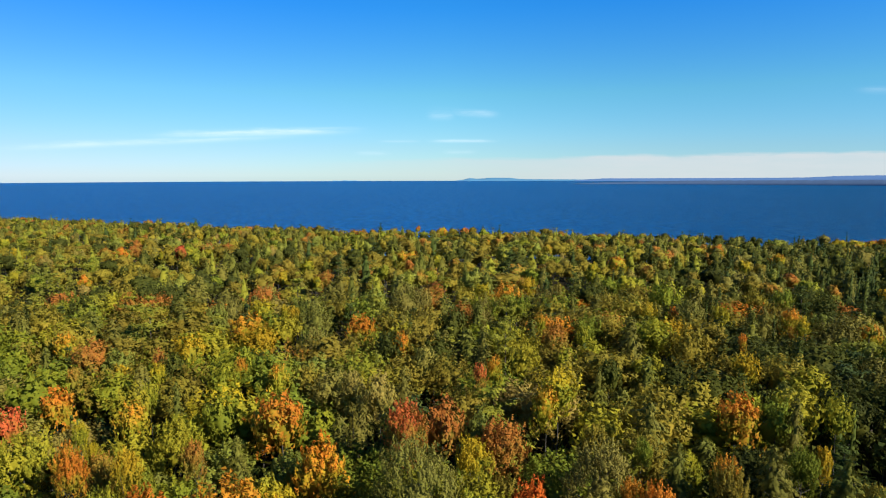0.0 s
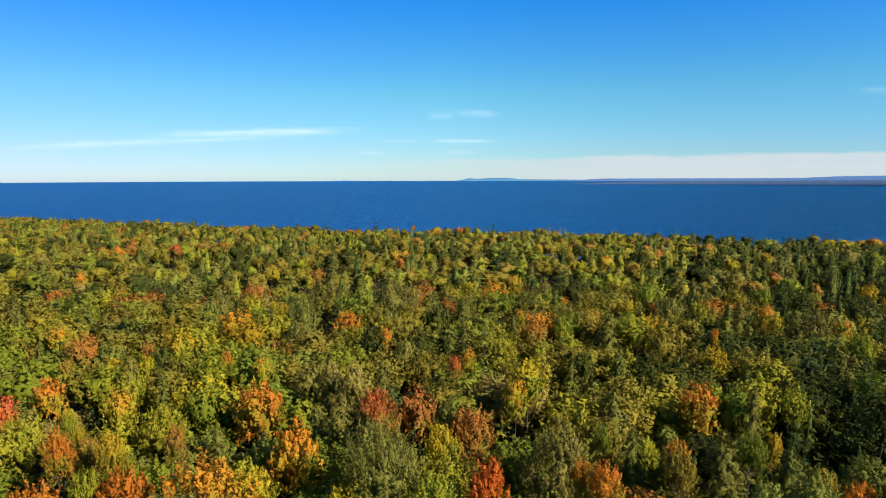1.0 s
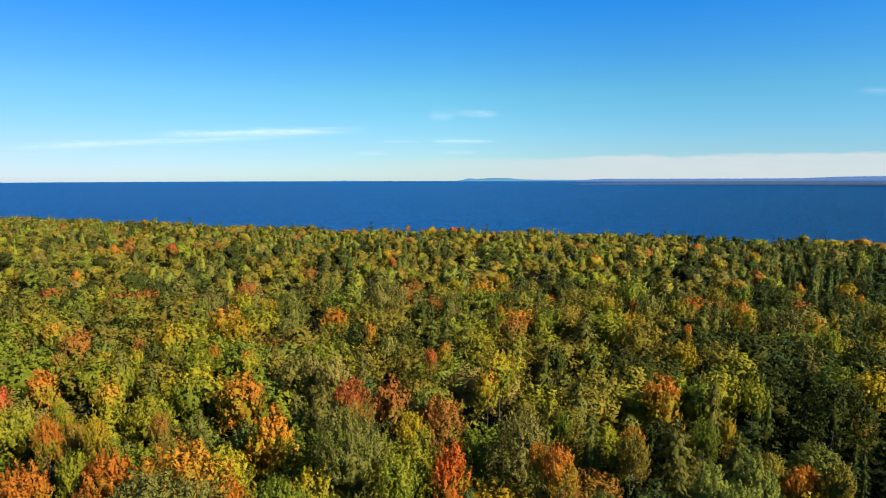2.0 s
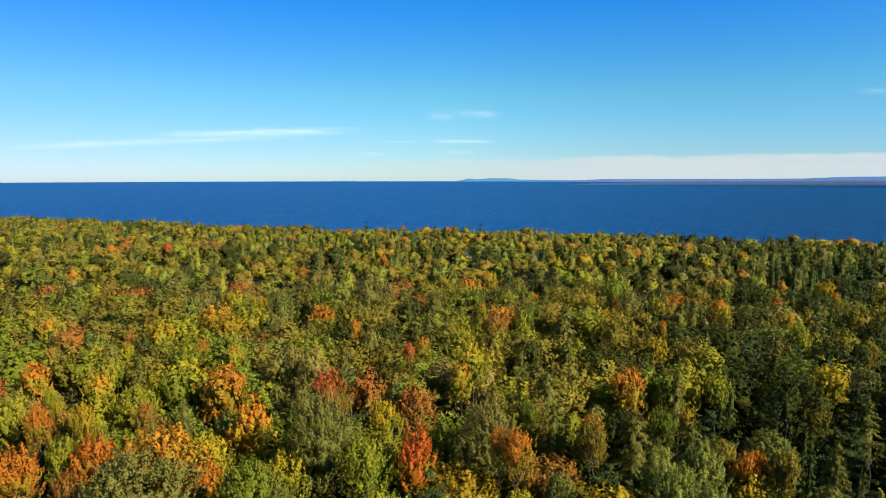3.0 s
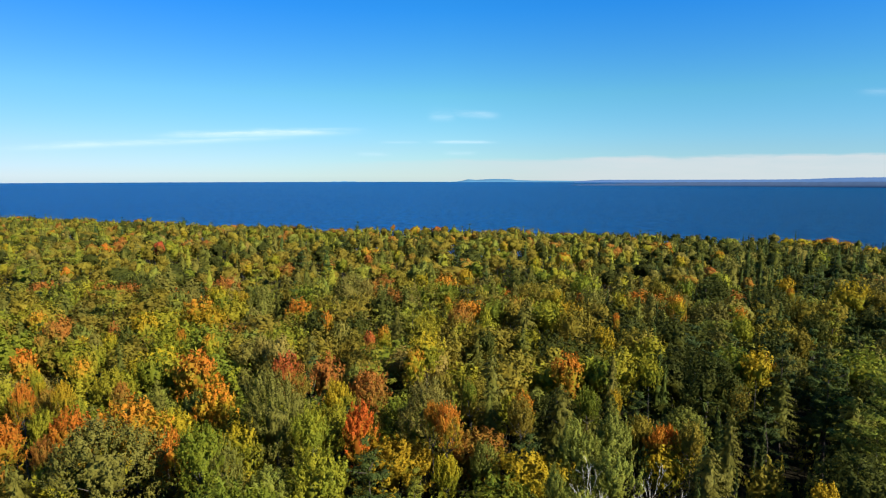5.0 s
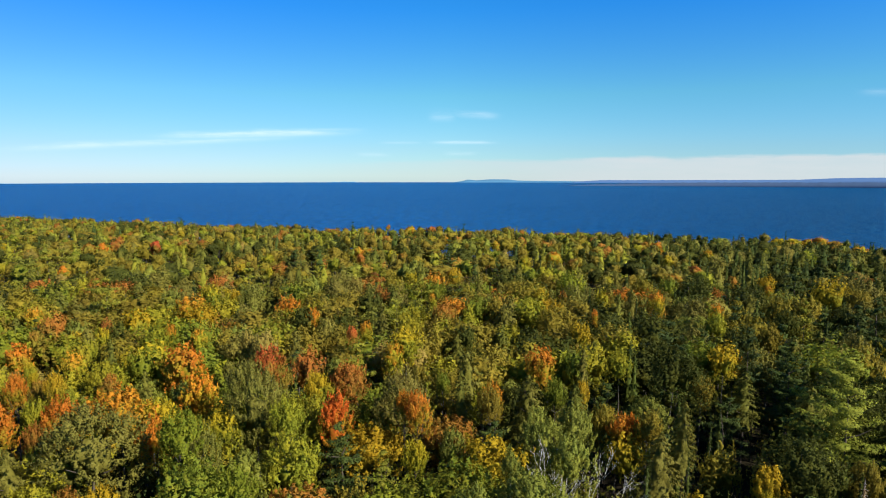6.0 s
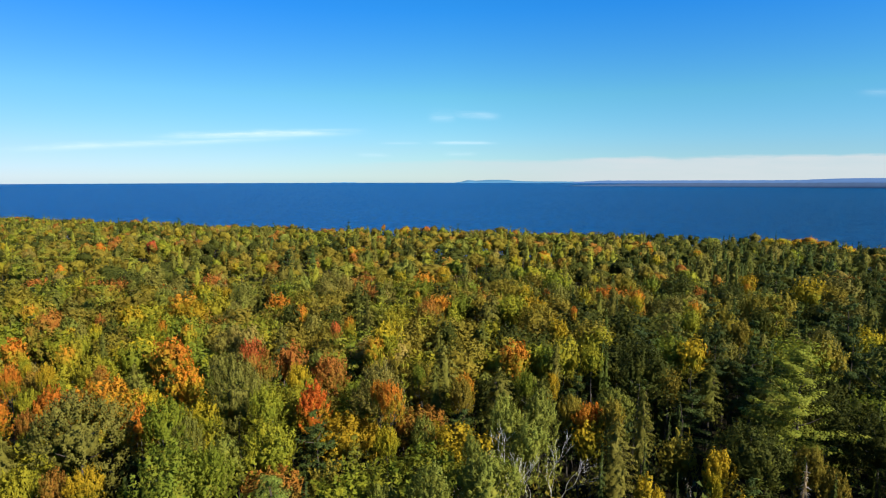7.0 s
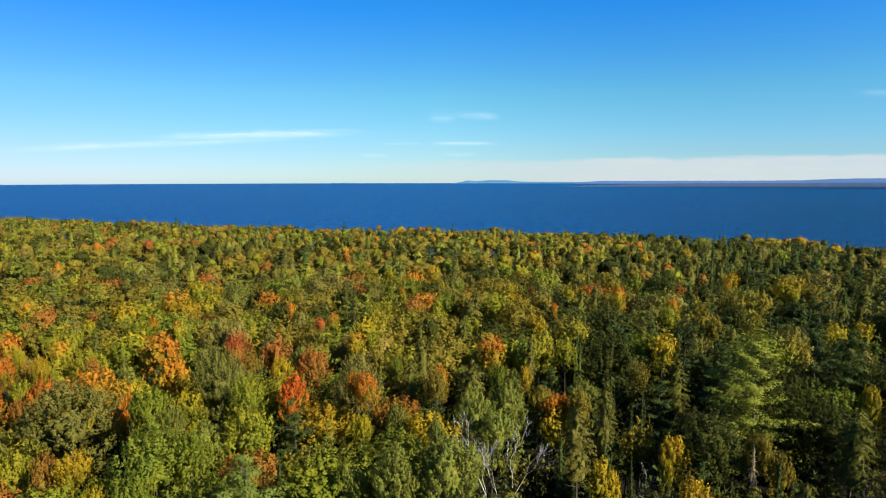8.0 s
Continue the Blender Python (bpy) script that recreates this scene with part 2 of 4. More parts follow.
# ---- land, lake and far shore ----
def smooth(a, b, x):
    t = np.clip((x - a) / (b - a), 0, 1)
    return t * t * (3 - 2 * t)


SHORE_X = (-4000, -700, -362, -252, -145, -97, -42, 5, 50, 97, 124, 144, 165, 185, 195, 204, 214, 226, 236, 250, 300, 4000)
SHORE_Y = (1400, 650, 482, 427, 383, 361, 333, 322, 320, 324, 314, 300, 290, 288, 286, 284, 279, 250, 215, 150, 20, -1500)


def shore(x):
    return np.interp(x, SHORE_X, SHORE_Y)


def canopy(x, y):
    """Mean height of the tree tops."""
    return 25.3 - 0.020 * np.maximum(y, -60) - 2.2 * smooth(45, 110, x) * smooth(110, 200, y)


def ground(x, y):
    x, y = np.asarray(x, float), np.asarray(y, float)
    wave = 0.7 * np.sin(x * 0.031 + 1.0) * np.cos(y * 0.027) + 0.35 * np.sin(x * 0.09 + y * 0.07)
    inland = np.maximum(canopy(x, y) - 14.6 + wave, 1.5)
    return inland - (inland + 4.0) * smooth(-4, 10, y - shore(x))


def mesh_object(name, verts, faces, mats, parent=None, smooth_shade=False, face_mat=None, tree=None, facing=None, ripe=None):
    """One mesh from arrays; faces is an (n, 3) or (n, 4) array."""
    verts, faces = np.asarray(verts, np.float32), np.asarray(faces, np.int32)
    me = bpy.data.meshes.new(name)
    me.vertices.add(len(verts))
    me.vertices.foreach_set("co", verts.ravel())
    me.loops.add(faces.size)
    me.loops.foreach_set("vertex_index", faces.ravel())
    me.polygons.add(len(faces))
    me.polygons.foreach_set("loop_start", np.arange(len(faces), dtype=np.int32) * faces.shape[1])
    me.polygons.foreach_set("use_smooth", np.full(len(faces), smooth_shade))
    for mat in mats:
        me.materials.append(mat)
    if face_mat is not None:
        me.polygons.foreach_set("material_index", np.asarray(face_mat, np.int32))
    if tree is not None:
        me.attributes.new("tree", "FLOAT", "POINT").data.foreach_set("value", np.asarray(tree, np.float32))
    if ripe is not None:
        me.attributes.new("ripe", "FLOAT", "POINT").data.foreach_set("value", np.asarray(ripe, np.float32))
    if facing is not None:
        me.attributes.new("custom_normal", "FLOAT_VECTOR", "POINT").data.foreach_set("vector", np.asarray(facing, np.float32).ravel())
    me.update(calc_edges=True)
    if parent == "mesh":
        return me
    return new(name, me)


def sheet(name, xs, ys, height, mat):
    gx, gy = np.meshgrid(xs, ys)
    gz = height(gx, gy)
    n, k = len(xs), len(ys)
    i = (np.arange(k - 1)[:, None] * n + np.arange(n - 1)[None]).ravel()
    return mesh_object(name, np.stack([gx, gy, gz], -1).reshape(-1, 3), np.stack([i, i + 1, i + n + 1, i + n], -1), [mat], smooth_shade=True)


near_x, near_y = np.arange(-500, 341, 6.0), np.arange(-160, 661, 6.0)
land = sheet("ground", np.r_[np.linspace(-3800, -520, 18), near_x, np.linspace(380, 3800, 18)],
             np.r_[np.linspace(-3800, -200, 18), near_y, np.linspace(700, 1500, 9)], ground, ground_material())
tagged(land, "shaded brown and green forest floor sloping to the lake", "ground", kind="structure")


def disc(name, radius, rings, sides, mat):
    r = np.r_[np.linspace(0, 900, rings // 2), np.linspace(1000, radius, rings // 2)]
    a = np.linspace(0, 2 * math.pi, sides, endpoint=False)
    v = np.stack([r[:, None] * np.cos(a), r[:, None] * np.sin(a), 0 * r[:, None] * a], -1).reshape(-1, 3)
    i, j = np.meshgrid(np.arange(len(r) - 1), np.arange(sides), indexing="ij")
    k = (j + 1) % sides
    f = np.stack([i * sides + j, (i + 1) * sides + j, (i + 1) * sides + k, i * sides + k], -1).reshape(-1, 4)
    return mesh_object(name, v, f, [mat], smooth_shade=True)


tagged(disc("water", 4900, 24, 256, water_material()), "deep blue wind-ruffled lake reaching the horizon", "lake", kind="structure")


def far_land(name, label, u, tops, distance, depth, mat, rough):
    """A far ridge seen over the water: u is the sideways slope of the view to it, tops its crest in metres."""
    rng = np.random.default_rng(len(name))
    s = np.linspace(u[0], u[-1], 160)
    crest = np.interp(s, u, tops) + rng.normal(0, rough, len(s))
    way = np.stack([s, np.ones_like(s)], -1) / np.hypot(s, 1)[:, None]
    rows = []
    for back, up in ((0.0, -2.0), (0.0, 0.22), (0.35, 0.62), (0.75, 0.93), (1.0, 1.0), (1.2, 0.5)):
        p = way * (distance + depth * back)
        rows.append(np.column_stack([p, np.maximum(crest, 0.3) * up if up > 0 else np.full(len(s), up)]))
    n = len(s)
    i = (np.arange(len(rows) - 1)[:, None] * n + np.arange(n - 1)[None]).ravel()
    ob = mesh_object(name, np.concatenate(rows), np.stack([i, i + 1, i + n + 1, i + n], -1), [mat], smooth_shade=True)
    return tagged(ob, label, "hills", kind="structure")


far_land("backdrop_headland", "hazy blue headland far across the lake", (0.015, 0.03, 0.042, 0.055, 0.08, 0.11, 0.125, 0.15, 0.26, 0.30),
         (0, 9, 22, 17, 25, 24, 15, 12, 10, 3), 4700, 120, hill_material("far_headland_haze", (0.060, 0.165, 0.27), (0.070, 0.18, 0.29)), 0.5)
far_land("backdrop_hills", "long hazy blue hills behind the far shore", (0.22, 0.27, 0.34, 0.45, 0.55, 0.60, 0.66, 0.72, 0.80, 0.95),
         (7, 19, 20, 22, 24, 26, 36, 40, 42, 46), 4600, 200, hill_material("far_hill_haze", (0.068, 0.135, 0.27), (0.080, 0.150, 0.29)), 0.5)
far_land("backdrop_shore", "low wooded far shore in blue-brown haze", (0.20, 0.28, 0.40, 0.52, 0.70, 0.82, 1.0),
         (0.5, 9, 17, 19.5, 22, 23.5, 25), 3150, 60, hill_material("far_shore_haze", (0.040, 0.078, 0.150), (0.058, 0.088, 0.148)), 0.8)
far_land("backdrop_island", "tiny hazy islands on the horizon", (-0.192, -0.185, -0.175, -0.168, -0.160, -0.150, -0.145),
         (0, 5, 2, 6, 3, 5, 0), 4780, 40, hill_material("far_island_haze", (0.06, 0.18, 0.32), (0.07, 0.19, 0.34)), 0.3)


# ---- trees ----
def unit(v):
    return v / np.maximum(np.linalg.norm(v, axis=-1, keepdims=True), 1e-6)


def leaf_cloud(places, facing, size, rng, slim=0.5, along=None, jitter=0.3, ripe=None):
    """Pointed leaf sprays; facing is the way in which the foliage under each of them looks."""
    n = len(places)
    normal = unit(facing + rng.normal(0, jitter, (n, 3)))
    way = rng.normal(size=(n, 3)) if along is None else along + rng.normal(0, 0.4, (n, 3))
    b = unit(np.cross(normal, way))
    a = np.cross(b, normal)
    s = (size * rng.uniform(0.65, 1.35, n))[:, None]
    v = np.stack([places - a * s * 0.45 + b * s * slim * 0.55, places - a * s * 0.45 - b * s * slim * 0.55, places + a * s * 0.65], 1)
    ripe = np.full(n, 0.5) if ripe is None else ripe
    return v.reshape(-1, 3), np.arange(n * 3).reshape(-1, 3), np.repeat(unit(facing), 3, 0), np.repeat(ripe, 3)


def tube(points, radii, sides):
    points, radii = np.asarray(points, float), np.asarray(radii, float)
    way = unit(np.gradient(points, axis=0))
    side = unit(np.cross(way, np.array([0.31, 0.95, 0.05])))
    other = np.cross(way, side)
    a = np.linspace(0, 2 * math.pi, sides, endpoint=False)
    ring = side[:, None] * np.cos(a)[None, :, None] + other[:, None] * np.sin(a)[None, :, None]
    v = (points[:, None] + ring * radii[:, None, None]).reshape(-1, 3)
    i, j = np.meshgrid(np.arange(len(points) - 1), np.arange(sides), indexing="ij")
    k = (j + 1) % sides
    p, q, r, s = i * sides + j, i * sides + k, (i + 1) * sides + k, (i + 1) * sides + j
    f = np.concatenate([np.stack([p, q, r], -1).reshape(-1, 3), np.stack([p, r, s], -1).reshape(-1, 3)])
    return v, f


def join(pieces):
    vs, fs, n = [], [], 0
    for v, f in pieces:
        vs.append(v), fs.append(f + n)
        n += len(v)
    return np.concatenate(vs), np.concatenate(fs)


def join_foliage(pieces):
    v, f = join([(p[0], p[1]) for p in pieces])
    return v, f, np.concatenate([p[2] for p in pieces]), np.concatenate([p[3] for p in pieces])


def across(axis, toward):
    """Two directions square to each axis, the first leaning towards the given way."""
    e1 = unit(toward - (toward * axis).sum(-1, keepdims=True) * axis + 1e-4)
    return e1, np.cross(axis, e1)


def broad_crown(rng, wide, high, leaves, size, grain, base=0.5, lobes=11, plumes=190, point=0.30, upright=0.75, solid=0.47, slender=1.0):
    """A mounded crown of upswept leafy plumes over a few great lobes. Returns foliage and points for limbs."""
    lobes = max(5, int(lobes * min(1.0, grain * 1.3)))
    plumes = int(plumes * (1.0, 0.62, 0.40, 0.26)[(grain < 1) + (grain < 0.6) + (grain < 0.45)])
    q = 1.0 - 1.35 * (np.arange(lobes) + rng.uniform(0.0, 0.9, lobes)) / lobes
    turn = np.arange(lobes) * 2.399 + rng.normal(0, 0.35, lobes) + rng.uniform(0, 6.283)
    flat = np.sqrt(np.maximum(1 - q * q, 0))
    centre = np.column_stack([np.cos(turn) * flat, np.sin(turn) * flat, q]) * (0.56 * rng.uniform(0.62, 1.28, lobes))[:, None]
    ball = 0.38 * rng.uniform(0.7, 1.25, lobes)
    tall = wide * base
    stretch = np.array([wide * 0.5, wide * 0.5, tall])

    def surface(way):
        """How far the outline lies in each direction, and which lobe makes it."""
        along = way @ centre.T
        inside = along**2 - ((centre**2).sum(1) - ball**2)
        reach = np.where(inside > 0, along + np.sqrt(np.maximum(inside, 0)), 0.0)
        lobe = reach.argmax(1)
        return np.maximum(reach[np.arange(len(way)), lobe], 0.5), lobe

    def narrowed(p):
        """Draws the crown in towards its top."""
        p = p.copy()
        p[:, :2] *= 1 - point * np.clip(p[:, 2:], -0.5, 1.2)
        p[:, 2] = np.where(p[:, 2] < 0, p[:, 2] * 2.7, p[:, 2])
        return p * stretch + [0, 0, high - tall * 1.02]

    rings, sides = (11, 16) if grain >= 1 else (9, 12) if grain > 0.6 else (10, 15) if grain > 0.5 else (8, 12)
    up = np.cos(np.linspace(0.08, 2.1, rings))[::-1]
    a = np.linspace(0, 2 * math.pi, sides, endpoint=False)
    way = np.stack([np.sqrt(1 - up**2)[:, None] * np.cos(a), np.sqrt(1 - up**2)[:, None] * np.sin(a), np.repeat(up[:, None], sides, 1)], -1).reshape(-1, 3)
    far, lobe = surface(way)
    heart = narrowed(way * (far * (solid if grain >= 1 else solid + 0.13 if grain > 0.6 else 0.74) * rng.uniform(0.82 if grain > 0.6 else 0.7, 1.12, len(far)))[:, None])
    inner = (heart, ring_faces(rings, sides), unit(unit(way / stretch) + 0.5 * unit(way * far[:, None] - centre[lobe]) + rng.normal(0, 0.4, (len(way), 3))), 0.25 + 0.3 * np.clip(way[:, 2], 0, 1))
    # the plumes
    i = np.arange(plumes) + rng.uniform(-0.4, 0.4, plumes)
    z = 1.0 - 1.62 * (i + 0.5) / plumes
    a = i * 2.399 + rng.normal(0, 0.2, plumes)
    z = np.clip(z, -0.7, 0.995)
    way = np.column_stack([np.sqrt(1 - z * z) * np.cos(a), np.sqrt(1 - z * z) * np.sin(a), z])
    far, lobe = surface(way)
    skin = way * far[:, None]
    out = unit((skin - centre[lobe]) / stretch)
    axis = unit(out * 0.62 + [0, 0, upright if grain > 0.6 else 0.35] + rng.normal(0, 0.22, (plumes, 3)))
    spread = (190 / max(plumes, 1)) ** 0.45 * wide / 7.4
    length = rng.uniform(1.1, 2.5, plumes) * spread ** 0.8 * slender * np.where(rng.uniform(size=plumes) < 0.15, 1.55 if grain > 0.6 else 1.0, 1.0)
    thick = rng.uniform(0.22, 0.42, plumes) * spread
    tilt = rng.normal(0, 0.22, (plumes, 3))
    root = narrowed(skin * rng.uniform(0.82, 1.0, (plumes, 1))) - axis * (length * (0.55 if grain > 0.6 else 0.92))[:, None]
    e1, e2 = across(axis, out)
    share = length * thick * (0.5 + 0.5 * smooth(-0.6, 0.1, z))
    k = rng.choice(plumes, leaves, p=share / share.sum())
    t = rng.uniform(0.06, 1.0 if grain > 0.6 else 0.82, leaves) ** 0.85
    turn = rng.normal(0, 1.25, leaves)
    radial = e1[k] * np.cos(turn)[:, None] + e2[k] * np.sin(turn)[:, None]
    girth = thick[k] * (t**0.6 * (1 - t) ** 0.7 / 0.41) * rng.uniform(0.72, 1.08, leaves)
    p = root[k] + axis[k] * (length[k] * t)[:, None] + radial * girth[:, None]
    bulge = unit(radial * 0.9 + axis[k] * (t * 1.0 - 0.2)[:, None])
    near = 1.0 if grain >= 1 else 0.7 if grain > 0.6 else 0.5
    face = unit(bulge * 0.68 * near + out[k] * (0.68 - 0.36 * near) + [0, 0, 0.10] + tilt[k] * near + rng.normal(0, 0.16 * near, (leaves, 3)))
    ripe = np.clip(0.15 + 0.45 * np.clip(z[k], 0, 1) + 0.45 * t, 0, 1)
    cloud = leaf_cloud(p, face, size, rng, 0.6, axis[k] + radial * 0.5, 0.30 if grain >= 1 else 0.16 if grain > 0.6 else 0.10, ripe)
    return join_foliage([cloud, inner]), narrowed(centre[q > -0.1] * 1.05)


def ring_faces(rings, sides):
    i, j = np.meshgrid(np.arange(rings - 1), np.arange(sides), indexing="ij")
    k = (j + 1) % sides
    p, q, t, u = i * sides + j, i * sides + k, (i + 1) * sides + k, (i + 1) * sides + j
    return np.concatenate([np.stack([p, q, t], -1).reshape(-1, 3), np.stack([p, t, u], -1).reshape(-1, 3)])


def cone_core(rng, wide, high, base, power, rings, sides, share):
    """The dense dark heart of a conifer."""
    s = np.linspace(0, 1, rings)
    a = np.linspace(0, 2 * math.pi, sides, endpoint=False)
    r = (wide * 0.5 * ((1 - s) ** power) * share)[:, None] * rng.uniform(0.72, 1.15, (rings, sides)) + 0.02
    z = high * (base + (0.94 - base) * s)[:, None] + rng.normal(0, 0.02 * high / rings * 3, (rings, sides))
    n = np.stack([np.cos(a) + 0 * r, np.sin(a) + 0 * r, 0.5 + s[:, None] + 0 * r], -1).reshape(-1, 3)
    return np.stack([r * np.cos(a), r * np.sin(a), z], -1).reshape(-1, 3), ring_faces(rings, sides), unit(n + rng.normal(0, 0.2, n.shape)), np.full(len(n), 0.35)


def cone_crown(rng, wide, high, leaves, size, grain, base=0.2, droop=0.30, branches=90, power=0.8, ragged=0.25, share=0.30):
    """Hemlock, fir and spruce: drooping branches in a cone, with flat feathery sprays along them."""
    branches = int(branches * (1.0 if grain >= 1 else 0.75 if grain > 0.6 else 0.5))
    s = np.sort(rng.uniform(0, 1, branches) ** 0.8)
    turn = np.arange(branches) * 2.399 + rng.normal(0, 0.3, branches)
    length = wide * 0.5 * ((1 - s) ** power + 0.025) * rng.uniform(1 - ragged, 1 + ragged * 0.5, branches)
    weight = length**1.25 * (0.35 + s)
    k = rng.choice(branches, leaves, p=weight / weight.sum())
    t = rng.uniform(0.12, 1.0, leaves) ** 0.62
    side = rng.normal(0, 0.125, leaves) * length[k] * (1.25 - t)
    along = length[k] * t
    z = high * (base + (1 - base) * s[k]) + along * 0.14 - droop * length[k] * t**2 - 0.35 * np.abs(side) + rng.normal(0, 0.05, leaves)
    c, n0 = np.cos(turn[k]), np.sin(turn[k])
    p = np.column_stack([c * along - n0 * side, n0 * along + c * side, np.minimum(z, high)])
    tilt = rng.normal(0, 0.25, (branches, 3))
    lean = np.clip(side / (0.15 * length[k] + 0.05), -1.5, 1.5)
    face = unit(np.column_stack([c * 0.75 - n0 * lean * 0.25, n0 * 0.75 + c * lean * 0.25, 0.35 + 0.45 * (1 - t)]) + tilt[k])
    cloud = leaf_cloud(p, face, size, rng, 0.34, np.column_stack([c - n0 * lean * 0.6, n0 + c * lean * 0.6, 0.05 - 0.35 * t]), 0.22, 0.2 + 0.6 * t)
    core = cone_core(rng, wide, high, base, power, 9 if grain >= 1 else 7, 11 if grain >= 1 else 9, share if grain > 0.6 else 0.52)
    return join_foliage([cloud, core]), np.column_stack([np.cos(turn) * length, np.sin(turn) * length, high * (base + (1 - base) * s)]) * [0.8, 0.8, 1]


def pine_crown(rng, wide, high, leaves, size, grain, base=0.30, tiers=8, arms=5):
    """White pine: tiers of long boughs that carry flat upturned pads of needles, with gaps between them."""
    if grain < 1:
        tiers, arms = (6, 5) if grain > 0.5 else (5, 4)
    boughs = []
    for tier in range(tiers):
        s = tier / (tiers - 1)
        env = wide * 0.5 * (0.12 + 0.88 * (1 - s**1.7)) * (0.82 + 0.18 * min(1.0, s * 4))
        spin = rng.uniform(0, 6.283)
        for b in range(arms if s < 0.9 else 3):
            boughs.append((spin + b * 6.283 / arms + rng.normal(0, 0.25), env * rng.uniform(0.6, 1.15), high * (base + (0.97 - base) * s) + rng.normal(0, 0.02 * high), 0.12 + 0.30 * s))
    turn, length, z0, rise = np.array(boughs).T
    each = 5 if grain >= 1 else 4 if grain > 0.5 else 3
    root = np.repeat(np.arange(len(turn)), each)
    n = len(root)
    t = np.tile((np.arange(each) + 0.6) / each, len(turn)) * rng.uniform(0.85, 1.1, n)
    fan = rng.uniform(0.05, 0.30, n) * rng.choice([-1, 1], n)
    q = turn[root] + fan * (1.25 - t)
    along = length[root] * t
    centre = np.column_stack([np.cos(q) * along, np.sin(q) * along, z0[root] + length[root] * rise[root] * t**1.5 + rng.normal(0, 0.012 * wide, n)])
    q = turn[root] + fan * 2.2
    axis = unit(np.column_stack([np.cos(q), np.sin(q), rng.uniform(0.12, 0.42, n)]))
    level = np.column_stack([-np.sin(q), np.cos(q), 0 * q])
    top = np.cross(axis, level)
    half = (0.062 * wide + 0.130 * length[root]) * rng.uniform(0.75, 1.25, n) * (5 / each) ** (0.35 if grain > 0.6 else 0.9)
    broad, deep = half * rng.uniform(0.5, 0.72, n), half * rng.uniform(0.22, 0.34, n)
    weight = half * broad
    k = rng.choice(n, leaves, p=weight / weight.sum())
    d = rng.normal(size=(leaves, 3)) + [0.15, 0, 0.45]
    d = unit(d) * rng.uniform(0.65, 1.05, (leaves, 1))
    p = centre[k] + axis[k] * (half[k] * d[:, 0])[:, None] + level[k] * (broad[k] * d[:, 1])[:, None] + top[k] * (deep[k] * d[:, 2])[:, None]
    p[:, 2] = np.minimum(p[:, 2], high)
    outward = np.column_stack([np.cos(q), np.sin(q), 0 * q])
    face = unit(axis[k] * d[:, :1] * 0.5 + level[k] * d[:, 1:2] * 0.6 + top[k] * (0.35 + 0.8 * d[:, 2:]) + outward[k] * 0.25)
    mids = np.column_stack([np.cos(turn) * length * 0.8, np.sin(turn) * length * 0.8, z0 + length * rise * 0.6])
    cloud = leaf_cloud(p, face, size, rng, 0.34, axis[k] * (0.6 + d[:, :1]) + level[k] * d[:, 1:2] * 0.7 + [0, 0, 0.3], 0.28, 0.3 + 0.5 * np.clip(d[:, 2], 0, 1))
    if grain > 0.6:
        return cloud, mids
    return join_foliage([cloud, cone_core(rng, wide, high, base, 0.6, 7, 8, 0.38)]), mids


def trunk_and_limbs(rng, high, thick, mids, top, limbs, sides, low=0.35):
    z = np.linspace(-0.6, high * top, 7)
    sway = np.cumsum(rng.normal(0, 0.06, (7, 2)), 0) * [[0], [0], [1], [1], [1], [1], [1]]
    spine = np.column_stack([sway, z])
    trunk, pieces = tube(spine, thick * np.linspace(1.25, 0.22, 7), sides), []
    for m in mids[rng.permutation(len(mids))[:limbs]]:
        zb = np.clip(m[2] - 0.35 * np.hypot(m[0], m[1]) - 0.3, high * low, high * top * 0.97)
        root = np.array([np.interp(zb, z, spine[:, 0]), np.interp(zb, z, spine[:, 1]), zb])
        bend = root * 0.45 + np.asarray(m) * 0.55 + [0, 0, -0.06 * np.hypot(m[0], m[1])]
        pieces.append(tube([root, bend, m], thick * np.array([0.42, 0.26, 0.07]), max(3, sides - 2)))
    return trunk, pieces


# each shape: nominal width and height, a crown maker, and the trunk's thickness
SHAPES = {
    "round": (7.4, 14.5, lambda r, w, h, n, s, g: broad_crown(r, w, h, n, s, g, 0.43, 12, 190, 0.2), 0.17),
    "grand": (10.5, 15.0, lambda r, w, h, n, s, g: broad_crown(r, w, h, n, s, g, 0.38, 16, 290, 0.2), 0.22),
    "tall": (5.2, 14.5, lambda r, w, h, n, s, g: broad_crown(r, w, h, n, s, g, 0.62, 8, 130, 0.32, 1.05), 0.13),
    "airy": (5.6, 14.5, lambda r, w, h, n, s, g: broad_crown(r, w, h, n, s, g, 0.60, 10, 210, 0.28, 0.9, 0.36, 0.8), 0.13),
    "hemlock": (7.6, 15.5, lambda r, w, h, n, s, g: cone_crown(r, w, h, n, s, g, 0.38, 0.20, 180, 0.58, 0.32, 0.36), 0.20),
    "spruce": (3.2, 14.5, lambda r, w, h, n, s, g: cone_crown(r, w, h, n, s, g, 0.10, 0.24, 120, 0.95, 0.2, 0.36), 0.13),
    "dome": (10.5, 16.0, lambda r, w, h, n, s, g: broad_crown(r, w, h, n, s, g, 0.52, 20, 420, 0.16, 0.55, 0.33, 0.9), 0.22),
    "great_pine": (14.0, 19.0, lambda r, w, h, n, s, g: pine_crown(r, w, h, n, s, g, 0.16, 9, 5), 0.24),
    "pine": (8.5, 17.0, lambda r, w, h, n, s, g: pine_crown(r, w, h, n, s, g, 0.34, 7, 5), 0.22),
}
